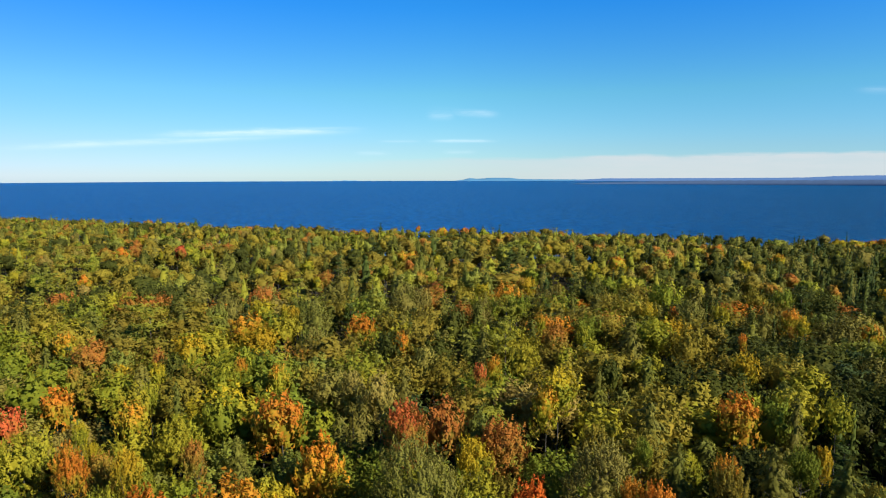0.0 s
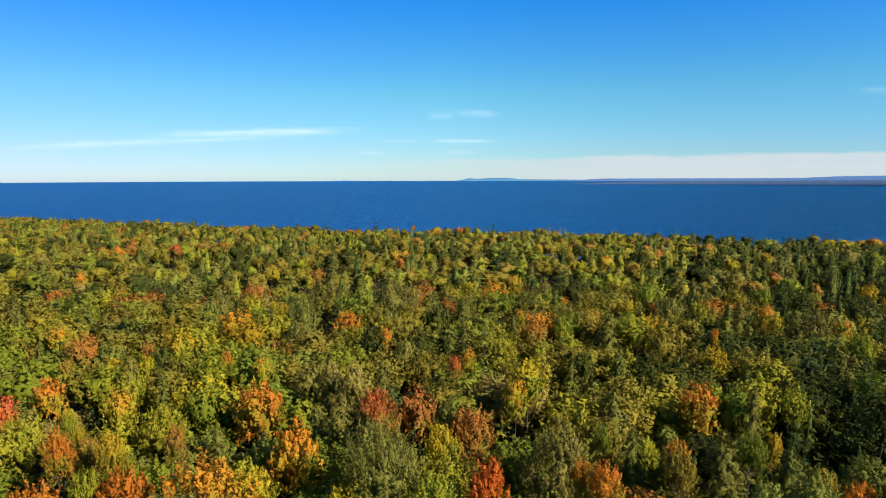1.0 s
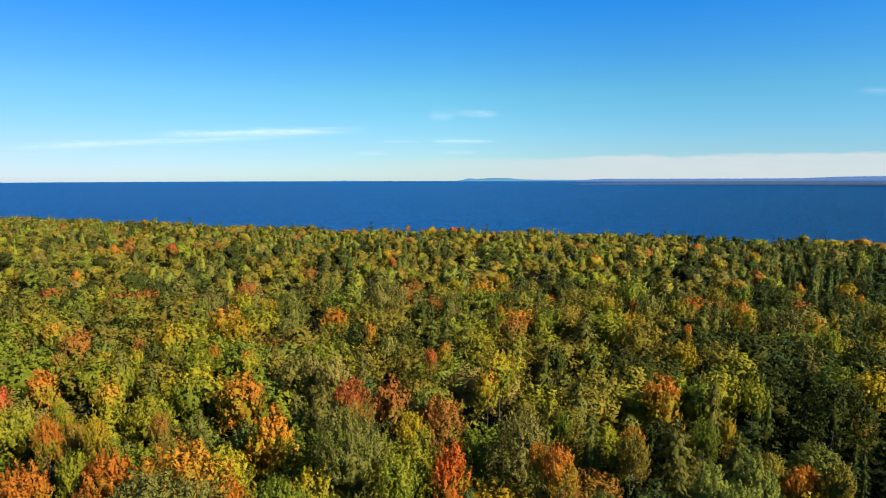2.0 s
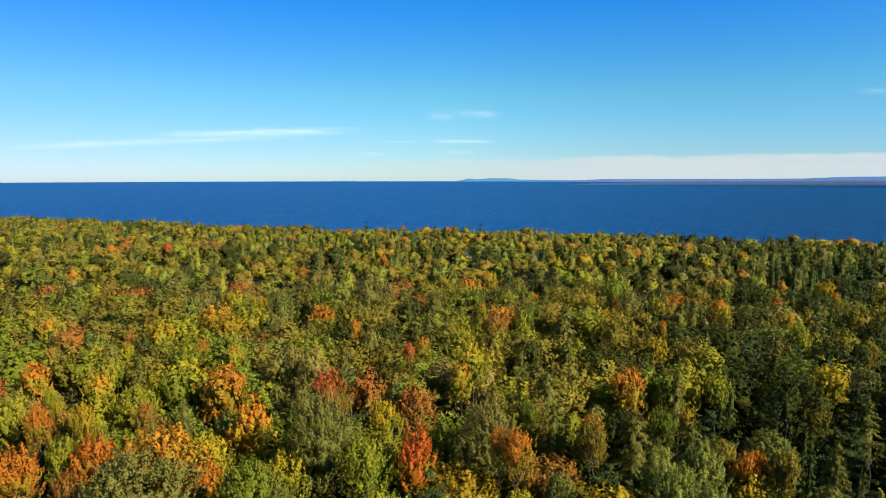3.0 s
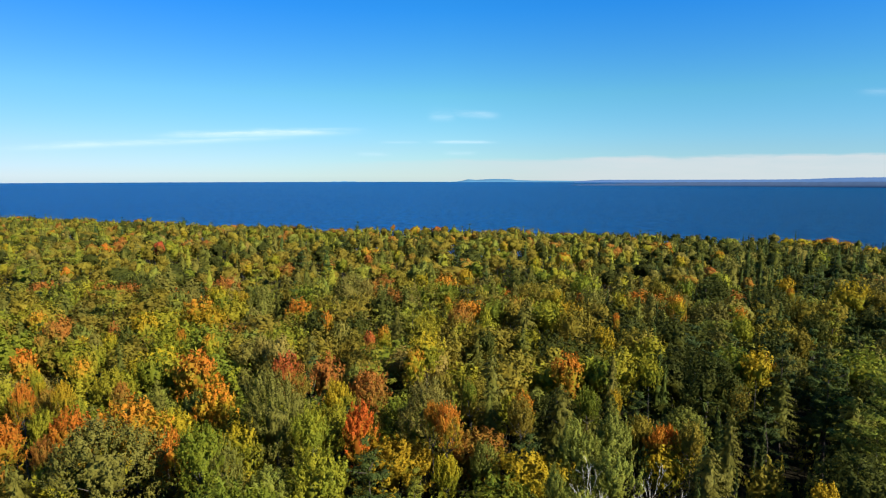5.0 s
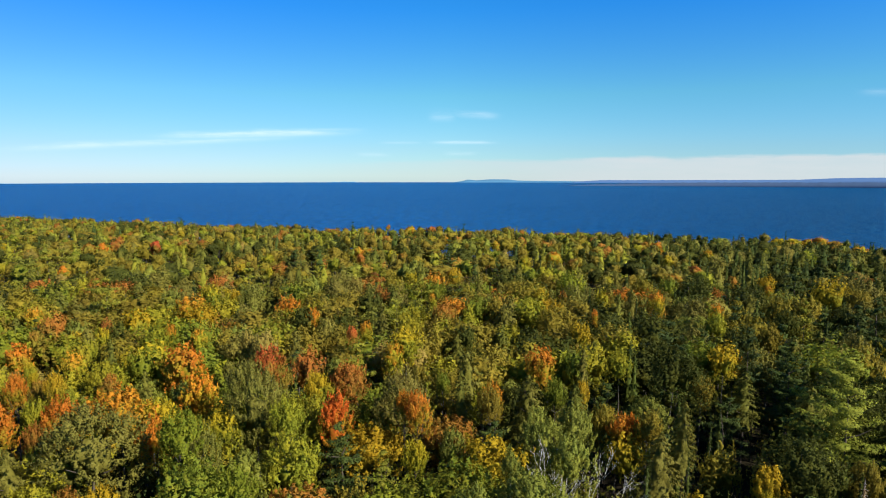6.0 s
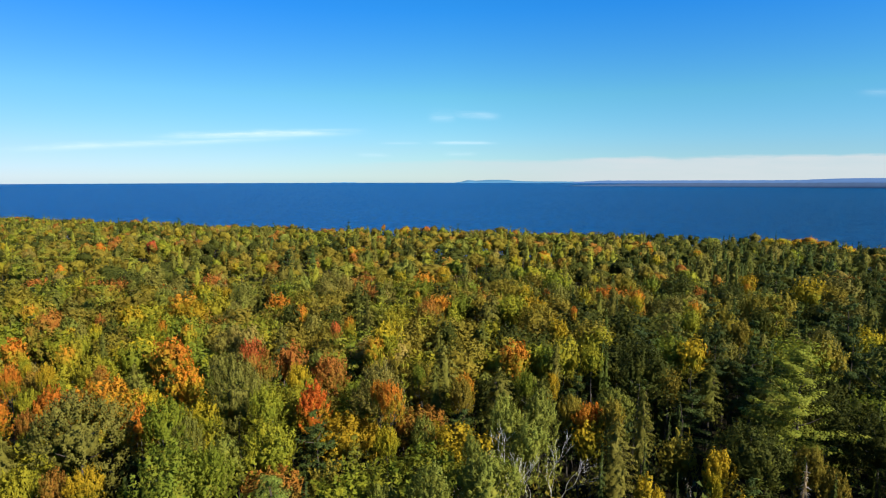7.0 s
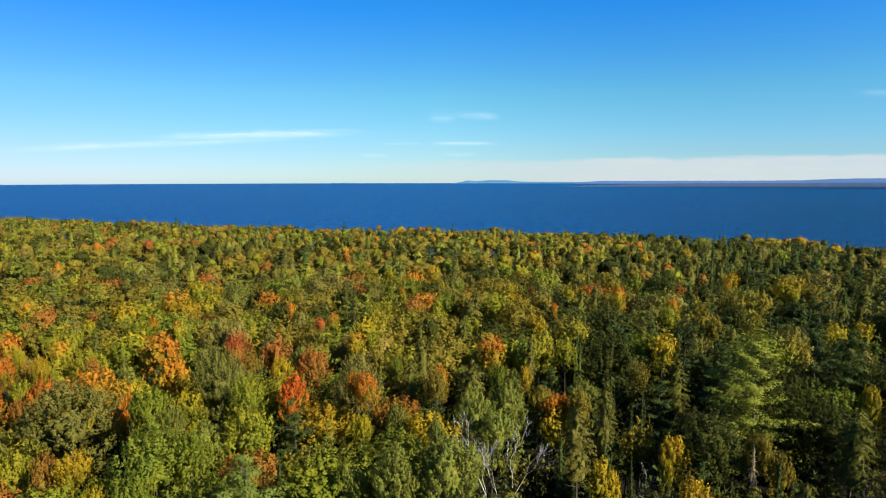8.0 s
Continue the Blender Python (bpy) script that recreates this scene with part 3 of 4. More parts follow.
# leaves per square metre of nominal width x height, leaf size, limbs, trunk sides, grain of the lobes
DETAIL = {"near": (41.0, 0.285, 6, 5, 1.0), "mid": (10.5, 0.485, 0, 4, 0.7), "far": (5.4, 0.53, 0, 3, 0.55), "farthest": (2.1, 0.72, 0, 3, 0.41)}
LEAF_FACTOR = {"round": 1.0, "grand": 1.0, "tall": 1.15, "airy": 2.3, "hemlock": 1.2, "spruce": 1.4, "pine": 1.0, "dome": 2.1, "great_pine": 1.5}
LEAF_SIZE = {"round": 1.0, "grand": 1.0, "tall": 0.95, "airy": 0.62, "hemlock": 1.0, "spruce": 0.85, "pine": 1.15, "dome": 0.72, "great_pine": 1.15}
KINDS = {
    # kind: name, shape, leaves, bark, label
    "red": ("maple_tree", "round", "red", "grey", "maple with crimson autumn leaves among green trees"),
    "scarlet": ("maple_tree", "tall", "scarlet", "grey", "slender maple with flaming scarlet and orange leaves"),
    "orange": ("maple_tree", "round", "orange", "grey", "maple turned bright orange and yellow"),
    "gold": ("maple_tree", "round", "gold", "grey", "maple with golden yellow autumn leaves"),
    "yellow_green": ("maple_tree", "round", "yellow_green", "grey", "maple with yellow-green leaves starting to turn"),
    "green": ("maple_tree", "round", "green", "grey", "maple still in fresh green leaf"),
    "slim_green": ("birch_tree", "tall", "yellow_green", "grey", "slim birch with yellow-green leaves"),
    "birch": ("birch_tree", "tall", "gold", "grey", "slim birch with golden yellow leaves"),
    "oak": ("oak_tree", "round", "dark_green", "grey", "oak with dark green leaves and pale grey limbs"),
    "olive": ("oak_tree", "round", "olive", "grey", "oak with dull olive leaves"),
    "slim_olive": ("ash_tree", "tall", "olive", "grey", "slender ash with olive brown-tinged leaves"),
    "rust": ("oak_tree", "round", "rust", "grey", "oak with rusty brown autumn leaves"),
    "tan": ("ash_tree", "airy", "tan", "grey", "ash with thin tan fading leaves"),
    "poplar": ("poplar_tree", "airy", "poplar", "grey", "poplar with pale grey-green leaves"),
    "wide_poplar": ("poplar_tree", "airy", "poplar", "grey", "broad poplar with pale grey-green leaves"),
    "hemlock": ("hemlock_tree", "hemlock", "hemlock", "brown", "feathery olive-green hemlock with drooping sprays"),
    "wide_hemlock": ("hemlock_tree", "dome", "grey_hemlock", "brown", "broad domed grey-olive hemlock with feathery sprays"),
    "great_pine": ("pine_tree", "great_pine", "pine_gold", "brown", "towering white pine with wide tiered sunlit boughs"),
    "great_green_pine": ("pine_tree", "great_pine", "pine_green", "brown", "large white pine with wide green boughs"),
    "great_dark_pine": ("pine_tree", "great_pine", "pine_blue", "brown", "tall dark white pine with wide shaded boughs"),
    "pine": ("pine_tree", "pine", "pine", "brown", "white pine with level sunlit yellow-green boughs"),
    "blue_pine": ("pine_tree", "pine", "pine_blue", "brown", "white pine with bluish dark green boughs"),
    "spruce": ("spruce_tree", "spruce", "spruce", "brown", "dark narrow spruce with a pointed top"),
}
CONIFERS = ("hemlock", "spruce", "pine", "dome", "great_pine")
templates = {}


def template(kind, shape, detail, variant):
    """The trunk's and crown's meshes of one kind, made once and shared by its trees."""
    key = (kind, shape, detail, variant)
    if key not in templates:
        _, _, leaves, bark, _ = KINDS[kind]
        wide, high, maker, thick = SHAPES[shape]
        per, size, limbs, sides, grain = DETAIL[detail]
        rng = np.random.default_rng(sum(map(ord, kind)) * 31 + variant * 7 + len(detail))
        count = int(per * wide * high * LEAF_FACTOR[shape])
        (v, f, facing, ripe), mids = maker(rng, wide, high, count, size * LEAF_SIZE[shape], grain)
        crown = mesh_object("crown", v - [0, 0, high], f, [LEAVES[leaves]], "mesh", True, facing=facing, ripe=ripe)
        (tv, tf), grown = trunk_and_limbs(rng, high, thick, mids, 0.8 if shape in CONIFERS else 0.72, limbs, sides)
        templates[key] = (mesh_object("trunk", tv, tf, [BARK[bark]], "mesh", True), crown, [mesh_object("limb", *one, [BARK[bark]], "mesh", True) for one in grown])
    return templates[key]


planted = []


def plant(kind, x, y, top, wide, deep=1.1):
    """A tree of its own: its top at that height, its crown that many metres across."""
    name, shape, _, _, label = KINDS[kind]
    rng = np.random.default_rng(int(abs(x * 73 + y * 179) * 10) % 100000)
    if shape == "round" and wide > 9.2:
        shape = "grand"
    floor = float(ground(x, y))
    w0, h0 = SHAPES[shape][:2]
    trunk, crown, limbs = template(kind, shape, "far" if y > (245 if shape == "pine" else 150) else "near" if 13 < y < 60 and -0.755 * y - 1 < x < 0.755 * y + 45 and top > canopy(x, y) - 3.5 else "mid", int(rng.integers(0, 3)))
    tree = new(name)
    tree.empty_display_size = 0.5
    lean = rng.normal(0, 1.2, 2)
    tree.matrix_basis = pose(x, y, floor, lean[0], lean[1], rng.uniform(0, 360))
    tagged(tree, label, "tree", group="forest trees")
    high, k = top - floor, wide / w0
    stem, leafage = new("trunk", trunk), new("crown", crown)
    stem.parent = leafage.parent = tree
    stem.scale = (k**0.5, k**0.5, high / h0)
    for one in limbs:
        new("limb", one).parent = stem
    tall = max(min(k**0.8, 1.12 * high / h0), 0.85 * high / h0) if shape in CONIFERS else min(k ** (0.55 if k < 1 else 0.8), 1.12 * high / h0) * deep
    leafage.location, leafage.scale = (0, 0, high), (k, k, tall)
    planted.append((x, y, wide, top))


def dead_birch(x, y, top, reach, seed, label, bark="white", thick=0.075):
    """A leafless birch: a forked trunk with bare limbs and twigs."""
    rng = np.random.default_rng(seed)
    floor = float(ground(x, y))
    high = top - floor
    tree = tagged(new("dead_birch"), label, "tree", group="forest trees")
    tree.location = (x, y, floor)
    pieces, twigs = [], []

    def grow(root, way, length, thick, depth):
        pts, p, d = [root], np.array(root), np.array(way)
        for _ in range(4):
            d = unit(d + rng.normal(0, 0.14, 3) + [0, 0, 0.10])
            p = p + d * length / 4
            pts.append(p)
        (pieces if depth < 2 else twigs).append(tube(pts, thick * np.linspace(1, 0.45, 5), 6 if depth < 2 else 4))
        if depth < 4:
            for i in range((3, 3, 4, 3)[depth]):
                at = pts[-1] if i == 0 else pts[int(rng.integers(3, 5))]
                side = unit(np.cross(d, rng.normal(size=3)))
                grow(at, unit(d * rng.uniform(0.6, 1.0) + side * rng.uniform(0.5, 0.9) * reach), length * rng.uniform(0.42, 0.66), max(thick * 0.44, 0.007), depth + 1)

    grow((0, 0, -0.5), (0.04, 0.0, 1.0), high * 0.62, thick, 0)
    v, f = join(pieces)
    v2, f2 = join(twigs)
    tall = max(v[:, 2].max(), v2[:, 2].max())
    scale = np.array([1, 1, high / tall])
    for part_name, (vv, ff) in (("trunk", (v, f)), ("twig", (v2, f2))):
        ob = mesh_object(part_name, vv * scale, ff, [BARK[bark]], smooth_shade=True)
        ob.parent = tree
        tagged(ob, kind="stuff" if part_name == "twig" else "")
    planted.append((x, y, 2.0, top))


def dead_spruce(x, y, top):
    rng = np.random.default_rng(9)
    floor = float(ground(x, y))
    high = top - floor
    tree = tagged(new("dead_spruce"), "grey dead spruce with bare drooping branches", "tree", group="forest trees")
    tree.location = (x, y, floor)
    mesh_object("trunk", *tube([(0, 0, -0.5), (0.05, 0, high * 0.5), (0, 0, high)], (0.15, 0.09, 0.02), 7), [BARK["dead"]], smooth_shade=True).parent = tree
    pieces = []
    for i in range(110):
        s = rng.uniform(0.15, 0.97)
        a, r = i * 2.399, 1.5 * (1 - s) ** 0.8 * rng.uniform(0.5, 1.1) + 0.15
        z = high * s
        pieces.append(tube([(0, 0, z), (math.cos(a) * r * 0.5, math.sin(a) * r * 0.5, z - 0.05), (math.cos(a) * r, math.sin(a) * r, z - 0.35 * r)], (0.03, 0.02, 0.008), 3))
    tagged(mesh_object("branches", *join(pieces), [BARK["dead"]]), kind="stuff").parent = tree
    (v, f, facing, ripe), _ = cone_crown(rng, 2.1, high, 1500, 0.17, 0.5, 0.2, 0.4, 70, 0.9)
    mesh_object("dry_needles", v, f, [LEAVES["dry"]], smooth_shade=True, facing=facing, ripe=ripe).parent = tree
    planted.append((x, y, 1.8, top))


# ---- trees that stand out ----
plant("orange", -14.6, 41.8, 27.2, 8.9)
plant("orange", -22.8, 44.6, 25.1, 5.1)
plant("wide_hemlock", -14.1, 36.0, 28.4, 10.0)
plant("orange", -10.6, 40.8, 24.5, 4.0)
plant("hemlock", -18.6, 56.0, 24.3, 3.8)
plant("orange", -16.5, 61.7, 26.4, 6.3)
plant("scarlet", -10.8, 52.2, 25.8, 5.1)
plant("wide_hemlock", -0.9, 44.6, 29.6, 7.0)
plant("red", -2.7, 56.0, 27.9, 4.4)
plant("rust", 0.8, 61.7, 25.5, 5.2)
plant("scarlet", 6.7, 45.5, 25.6, 4.1)
plant("yellow_green", 3.2, 41.8, 26.4, 4.2)
plant("gold", -4.8, 42.7, 24.8, 5.1)
plant("yellow_green", -5.5, 35.1, 27.9, 4.9)
plant("green", 0.2, 25.6, 27.1, 7.4)
plant("yellow_green", 2.4, 28.5, 26.1, 4.2)
plant("yellow_green", 5.0, 36.0, 25.1, 6.2)
plant("great_green_pine", 10.2, 20.8, 27.6, 8.5)
plant("gold", -9.7, 29.4, 23.6, 4.0)
plant("rust", -12.2, 29.4, 23.1, 3.0)
plant("yellow_green", -17.0, 31.3, 22.6, 5.0)
plant("gold", -3.0, 21.8, 24.1, 2.6)
plant("green", -0.1, 21.8, 25.0, 4.1)
plant("orange", -44.7, 68.9, 24.2, 4.5)
plant("yellow_green", -36.0, 68.9, 24.2, 5.0)
plant("poplar", -48.8, 87.7, 23.8, 5.4)
plant("oak", -37.7, 83.6, 23.9, 4.7)
plant("orange", -60.9, 95.1, 23.7, 4.1)
plant("rust", -52.8, 89.3, 23.8, 6.6)
plant("gold", -40.4, 94.6, 23.7, 6.5)
plant("gold", -37.7, 78.8, 24.0, 2.5)
plant("orange", -35.5, 108.3, 23.8, 8.8)
plant("gold", -32.1, 105.4, 22.2, 7.1)
plant("pine", -49.3, 100.6, 28.5, 10.3)
plant("orange", -14.5, 108.0, 23.4, 6.7)
plant("orange", -6.4, 95.2, 23.7, 2.9)
plant("tan", -6.6, 66.5, 27.6, 4.6)
plant("tan", -9.6, 69.3, 26.9, 3.6)
plant("red", -91.1, 207.1, 25.7, 6.7)
plant("orange", -122.1, 224.5, 23.2, 8.2)
plant("rust", -120.4, 229.7, 23.0, 7.0)
plant("orange", -14.6, 209.8, 22.7, 5.1)
plant("rust", 4.0, 192.7, 23.0, 5.7)
plant("red", 4.7, 72.1, 26.3, 1.9)
plant("orange", 6.7, 74.0, 26.6, 2.4)
plant("gold", 13.3, 66.5, 27.2, 4.9)
plant("orange", 11.7, 65.5, 25.6, 3.9)
plant("rust", 6.3, 59.8, 24.4, 6.1)
plant("orange", 16.9, 43.3, 26.3, 3.3)
plant("orange", 15.1, 44.6, 26.0, 2.2)
plant("gold", 16.3, 39.8, 22.8, 3.3)
plant("pine", 13.8, 35.1, 24.1, 4.7)
plant("poplar", 20.2, 42.7, 23.1, 3.6)
plant("wide_poplar", 21.0, 24.2, 26.8, 5.3)
plant("poplar", 17.6, 25.6, 24.5, 3.0)
plant("orange", 24.5, 50.3, 24.8, 2.9)
plant("olive", 19.8, 57.0, 24.1, 7.1)
plant("slim_olive", 15.8, 59.8, 24.2, 4.1)
plant("wide_poplar", 25.9, 26.5, 27.3, 7.2)
plant("wide_poplar", 30.6, 36.8, 25.2, 5.6)
plant("poplar", 25.0, 30.4, 26.5, 2.1)
plant("wide_poplar", 28.9, 42.7, 25.3, 4.6)
plant("wide_poplar", 33.2, 43.6, 25.6, 5.0)
plant("hemlock", 34.0, 49.3, 25.1, 5.0)
plant("birch", 36.4, 56.0, 23.3, 2.0)
plant("olive", 37.7, 50.3, 22.4, 3.8)
plant("orange", 38.5, 47.9, 22.1, 3.4)
plant("scarlet", 41.1, 48.4, 22.2, 2.8)
plant("gold", 39.6, 46.5, 20.7, 5.2)
plant("orange", 32.7, 64.5, 25.1, 5.6)
plant("yellow_green", 40.5, 67.4, 24.7, 6.2)
plant("green", 37.6, 65.5, 23.9, 5.2)
plant("yellow_green", 44.1, 65.5, 24.3, 3.5)
plant("oak", 48.4, 58.5, 26.9, 7.6)
plant("olive", 53.8, 60.8, 22.4, 3.5)
plant("gold", 59.6, 67.1, 25.0, 5.1)
plant("orange", 62.2, 68.3, 23.5, 2.5)
plant("spruce", 50.1, 47.1, 23.2, 2.4)
plant("spruce", 47.5, 44.6, 22.4, 1.9)
plant("spruce", 43.4, 38.9, 22.0, 1.6)
plant("spruce", 44.4, 32.2, 21.7, 1.3)
plant("spruce", 40.1, 38.9, 22.5, 1.9)
plant("olive", 47.9, 41.8, 20.8, 4.6)
plant("olive", 42.4, 46.5, 23.2, 3.5)
plant("birch", 49.9, 35.8, 22.4, 3.7)
plant("birch", 47.7, 32.2, 21.7, 1.5)
plant("birch", 41.2, 31.0, 22.0, 4.3)
plant("gold", 49.1, 29.4, 20.9, 3.3)
plant("spruce", 56.9, 34.1, 22.4, 2.2)
plant("spruce", 58.6, 32.2, 21.8, 2.2)
plant("spruce", 38.6, 27.5, 21.7, 1.1)
plant("slim_olive", 58.7, 35.6, 22.7, 3.5)
plant("slim_olive", 59.5, 33.2, 21.7, 2.6)
plant("great_pine", 62.6, 44.3, 30.2, 13.6)
plant("blue_pine", 65.2, 59.8, 27.2, 7.3)
plant("blue_pine", 63.4, 67.4, 27.4, 6.2)
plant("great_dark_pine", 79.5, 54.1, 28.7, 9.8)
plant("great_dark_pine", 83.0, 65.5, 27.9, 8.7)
plant("hemlock", 69.2, 37.0, 24.9, 6.6)
plant("birch", 77.2, 45.5, 24.3, 2.5)
plant("olive", 79.0, 65.5, 25.1, 4.8)
plant("gold", 116.7, 130.7, 22.7, 11.2)
plant("olive", 117.2, 121.9, 23.1, 7.0)
plant("rust", 106.7, 162.4, 19.4, 5.8)
plant("orange", 65.2, 111.1, 23.9, 4.2)
plant("rust", 64.6, 107.3, 21.8, 4.1)
plant("orange", 46.8, 118.7, 22.5, 2.1)
plant("gold", 41.7, 118.7, 23.2, 3.8)
plant("orange", 75.2, 103.5, 22.8, 4.3)
plant("blue_pine", 133.0, 127.5, 24.8, 8.0)
plant("gold", 187.3, 280.6, 19.6, 12.3)
plant("gold", 193.5, 278.2, 20.1, 12.3)
plant("orange", 200.8, 277.5, 19.9, 13.7)
plant("orange", 205.6, 276.9, 21.1, 15.1)
plant("rust", 211.8, 272.4, 19.3, 13.5)
plant("orange", 201.5, 242.3, 19.9, 12.8)
plant("orange", 59.8, 203.7, 22.5, 9.9)
plant("red", 61.8, 209.7, 19.6, 5.2)
plant("rust", 62.0, 179.1, 23.0, 7.3)
plant("gold", 46.6, 181.5, 23.3, 6.4)
plant("red", 11.2, 315.6, 22.5, 7.3)
plant("red", -13.8, 321.0, 22.4, 4.1)
plant("orange", -0.7, 317.7, 22.4, 9.8)
plant("blue_pine", 20.0, 179.5, 28.0, 9.0)
plant("blue_pine", -194.0, 311.2, 23.0, 7.7)
plant("blue_pine", -180.1, 316.1, 22.9, 7.8)
plant("pine", -198.4, 280.5, 23.8, 14.7)
plant("pine", -114.2, 178.8, 26.2, 9.4)
plant("pine", -95.9, 148.3, 25.7, 8.3)
plant("pine", -139.4, 198.4, 25.9, 9.4)
plant("pine", -224.3, 337.4, 22.7, 15.3)
plant("pine", -76.6, 136.3, 24.9, 6.2)
plant("pine", -86.0, 125.8, 25.1, 7.3)
plant("orange", -100.3, 165.1, 22.3, 5.0)
plant("gold", -38.7, 125.6, 23.1, 6.5)
plant("gold", -29.4, 116.7, 23.3, 3.7)
plant("poplar", -45.9, 121.0, 23.2, 5.6)
plant("pine", -28.4, 136.3, 24.9, 6.8)
plant("gold", -42.9, 188.9, 23.1, 6.7)
plant("green", -17.6, 176.3, 23.4, 5.8)
plant("pine", -45.8, 268.6, 23.8, 8.4)
plant("hemlock", 6.8, 116.7, 24.0, 6.8)
plant("pine", 10.1, 92.1, 28.3, 6.7)
plant("orange", 16.5, 98.8, 26.0, 2.1)
plant("rust", 18.1, 97.8, 24.0, 4.1)
plant("hemlock", 21.3, 78.8, 23.1, 5.0)
plant("hemlock", 28.9, 82.6, 23.8, 5.8)
plant("olive", 5.1, 141.4, 22.8, 7.0)
plant("gold", 9.6, 143.7, 22.7, 4.9)
plant("olive", 105.0, 204.7, 20.6, 6.6)
plant("orange", 125.7, 222.3, 20.3, 6.5)
plant("gold", 99.9, 195.9, 20.9, 4.8)
plant("oak", 82.1, 90.2, 24.8, 5.5)
plant("olive", 95.1, 105.4, 24.1, 7.5)
plant("gold", 95.9, 80.7, 23.0, 5.8)
plant("gold", 101.8, 82.6, 22.6, 4.7)
plant("red", -45.4, 62.7, 24.3, 3.9)
plant("orange", -29.2, 47.0, 26.8, 2.8)
plant("gold", -25.3, 47.0, 27.1, 2.8)
plant("gold", -30.4, 52.0, 25.9, 1.6)
plant("yellow_green", -39.7, 55.8, 24.5, 5.9)
plant("blue_pine", -150.5, 290.2, 23.2, 7.2)
plant("blue_pine", -158.7, 380.3, 21.4, 15.0)
plant("blue_pine", -37.4, 114.4, 25.7, 3.9)
plant("orange", -27.1, 80.4, 24.3, 2.1)
plant("orange", -21.1, 77.6, 24.3, 2.9)
plant("rust", -39.9, 83.7, 24.2, 2.8)
plant("rust", -46.9, 75.8, 24.4, 2.2)
plant("pine", -233.2, 334.5, 22.3, 15.0)
plant("pine", -120.0, 195.9, 24.7, 11.9)
plant("pine", -102.6, 153.6, 25.1, 11.1)
plant("pine", -73.4, 124.9, 25.6, 7.9)
plant("blue_pine", -76.5, 319.2, 22.6, 11.1)
plant("pine", -43.8, 266.8, 23.7, 12.8)
plant("blue_pine", -27.3, 236.0, 24.1, 8.5)
plant("blue_pine", -34.4, 323.4, 22.9, 9.6)
plant("blue_pine", -31.3, 178.6, 24.7, 8.4)
plant("pine", -17.8, 150.5, 25.2, 6.5)
plant("gold", -32.6, 156.1, 23.2, 3.5)
plant("pine", -34.8, 144.9, 25.3, 8.1)
plant("pine", 0.8, 150.6, 25.2, 9.3)
plant("pine", 13.2, 123.0, 25.6, 7.8)
plant("wide_hemlock", -7.1, 129.9, 24.5, 9.5)
plant("blue_pine", -18.2, 116.5, 25.6, 5.2)
plant("hemlock", 6.5, 95.8, 24.6, 6.2)
plant("rust", -10.7, 189.0, 22.8, 3.5)
plant("oak", 2.4, 113.2, 23.8, 7.2)
plant("gold", -30.7, 116.9, 23.7, 2.0)
plant("wide_hemlock", -23.7, 112.2, 24.7, 7.4)
plant("oak", -8.6, 96.0, 24.0, 6.2)
plant("tan", -2.4, 88.3, 24.1, 4.8)
plant("gold", 21.8, 149.4, 23.3, 4.3)
plant("hemlock", 27.4, 123.1, 24.3, 5.7)
plant("hemlock", 29.0, 170.2, 23.5, 5.9)
plant("blue_pine", 34.3, 156.8, 25.1, 4.8)
plant("hemlock", 32.0, 123.1, 24.3, 6.5)
plant("yellow_green", 48.7, 156.6, 23.2, 8.4)
plant("yellow_green", 52.4, 139.5, 23.5, 8.7)
plant("wide_hemlock", 48.5, 115.1, 24.6, 7.0)
plant("slim_green", 54.9, 116.0, 23.7, 3.9)
plant("hemlock", 55.8, 106.7, 24.4, 5.0)
plant("orange", 47.4, 93.0, 24.0, 1.6)
plant("gold", 42.3, 81.4, 24.3, 3.8)
plant("olive", 40.8, 96.7, 24.0, 9.4)
plant("hemlock", 31.3, 95.9, 24.6, 7.6)
plant("rust", 19.9, 100.2, 23.9, 5.4)
plant("slim_green", 23.9, 100.2, 23.9, 3.0)
plant("yellow_green", 12.2, 87.1, 24.2, 5.7)
plant("pine", 13.2, 109.5, 25.7, 6.5)
plant("oak", 23.3, 79.5, 24.3, 3.9)
plant("spruce", 127.1, 282.2, 21.4, 4.5)
plant("spruce", 132.7, 282.3, 21.4, 4.5)
plant("spruce", 133.7, 271.3, 21.6, 4.3)
plant("spruce", 163.4, 271.5, 21.6, 4.3)
plant("spruce", 158.4, 268.0, 21.6, 4.3)
plant("wide_poplar", 157.6, 279.8, 20.2, 12.8)
plant("oak", 169.6, 263.2, 20.5, 11.0)
plant("spruce", 183.8, 236.5, 22.1, 2.8)
plant("spruce", 182.9, 230.1, 22.1, 2.8)
plant("poplar", 206.2, 257.3, 20.7, 4.6)
plant("hemlock", 115.5, 193.8, 21.2, 9.8)
plant("blue_pine", 150.1, 235.3, 21.9, 6.6)
plant("hemlock", 137.5, 201.2, 21.3, 8.5)
plant("spruce", 143.9, 196.9, 21.8, 6.0)
plant("gold", 104.3, 138.2, 23.0, 5.7)
plant("orange", 94.7, 119.2, 23.7, 2.3)
plant("spruce", 106.9, 134.5, 24.3, 4.2)
plant("gold", 102.2, 201.8, 20.7, 3.7)
plant("gold", 63.2, 104.1, 23.9, 3.1)
plant("olive", 69.4, 131.3, 23.5, 5.8)
plant("green", 76.4, 131.6, 23.4, 4.9)
plant("oak", 82.6, 127.6, 23.5, 6.9)
plant("pine", 71.3, 98.6, 25.9, 4.4)
plant("blue_pine", 75.7, 96.1, 25.9, 6.2)
plant("olive", 90.6, 107.0, 23.8, 6.8)
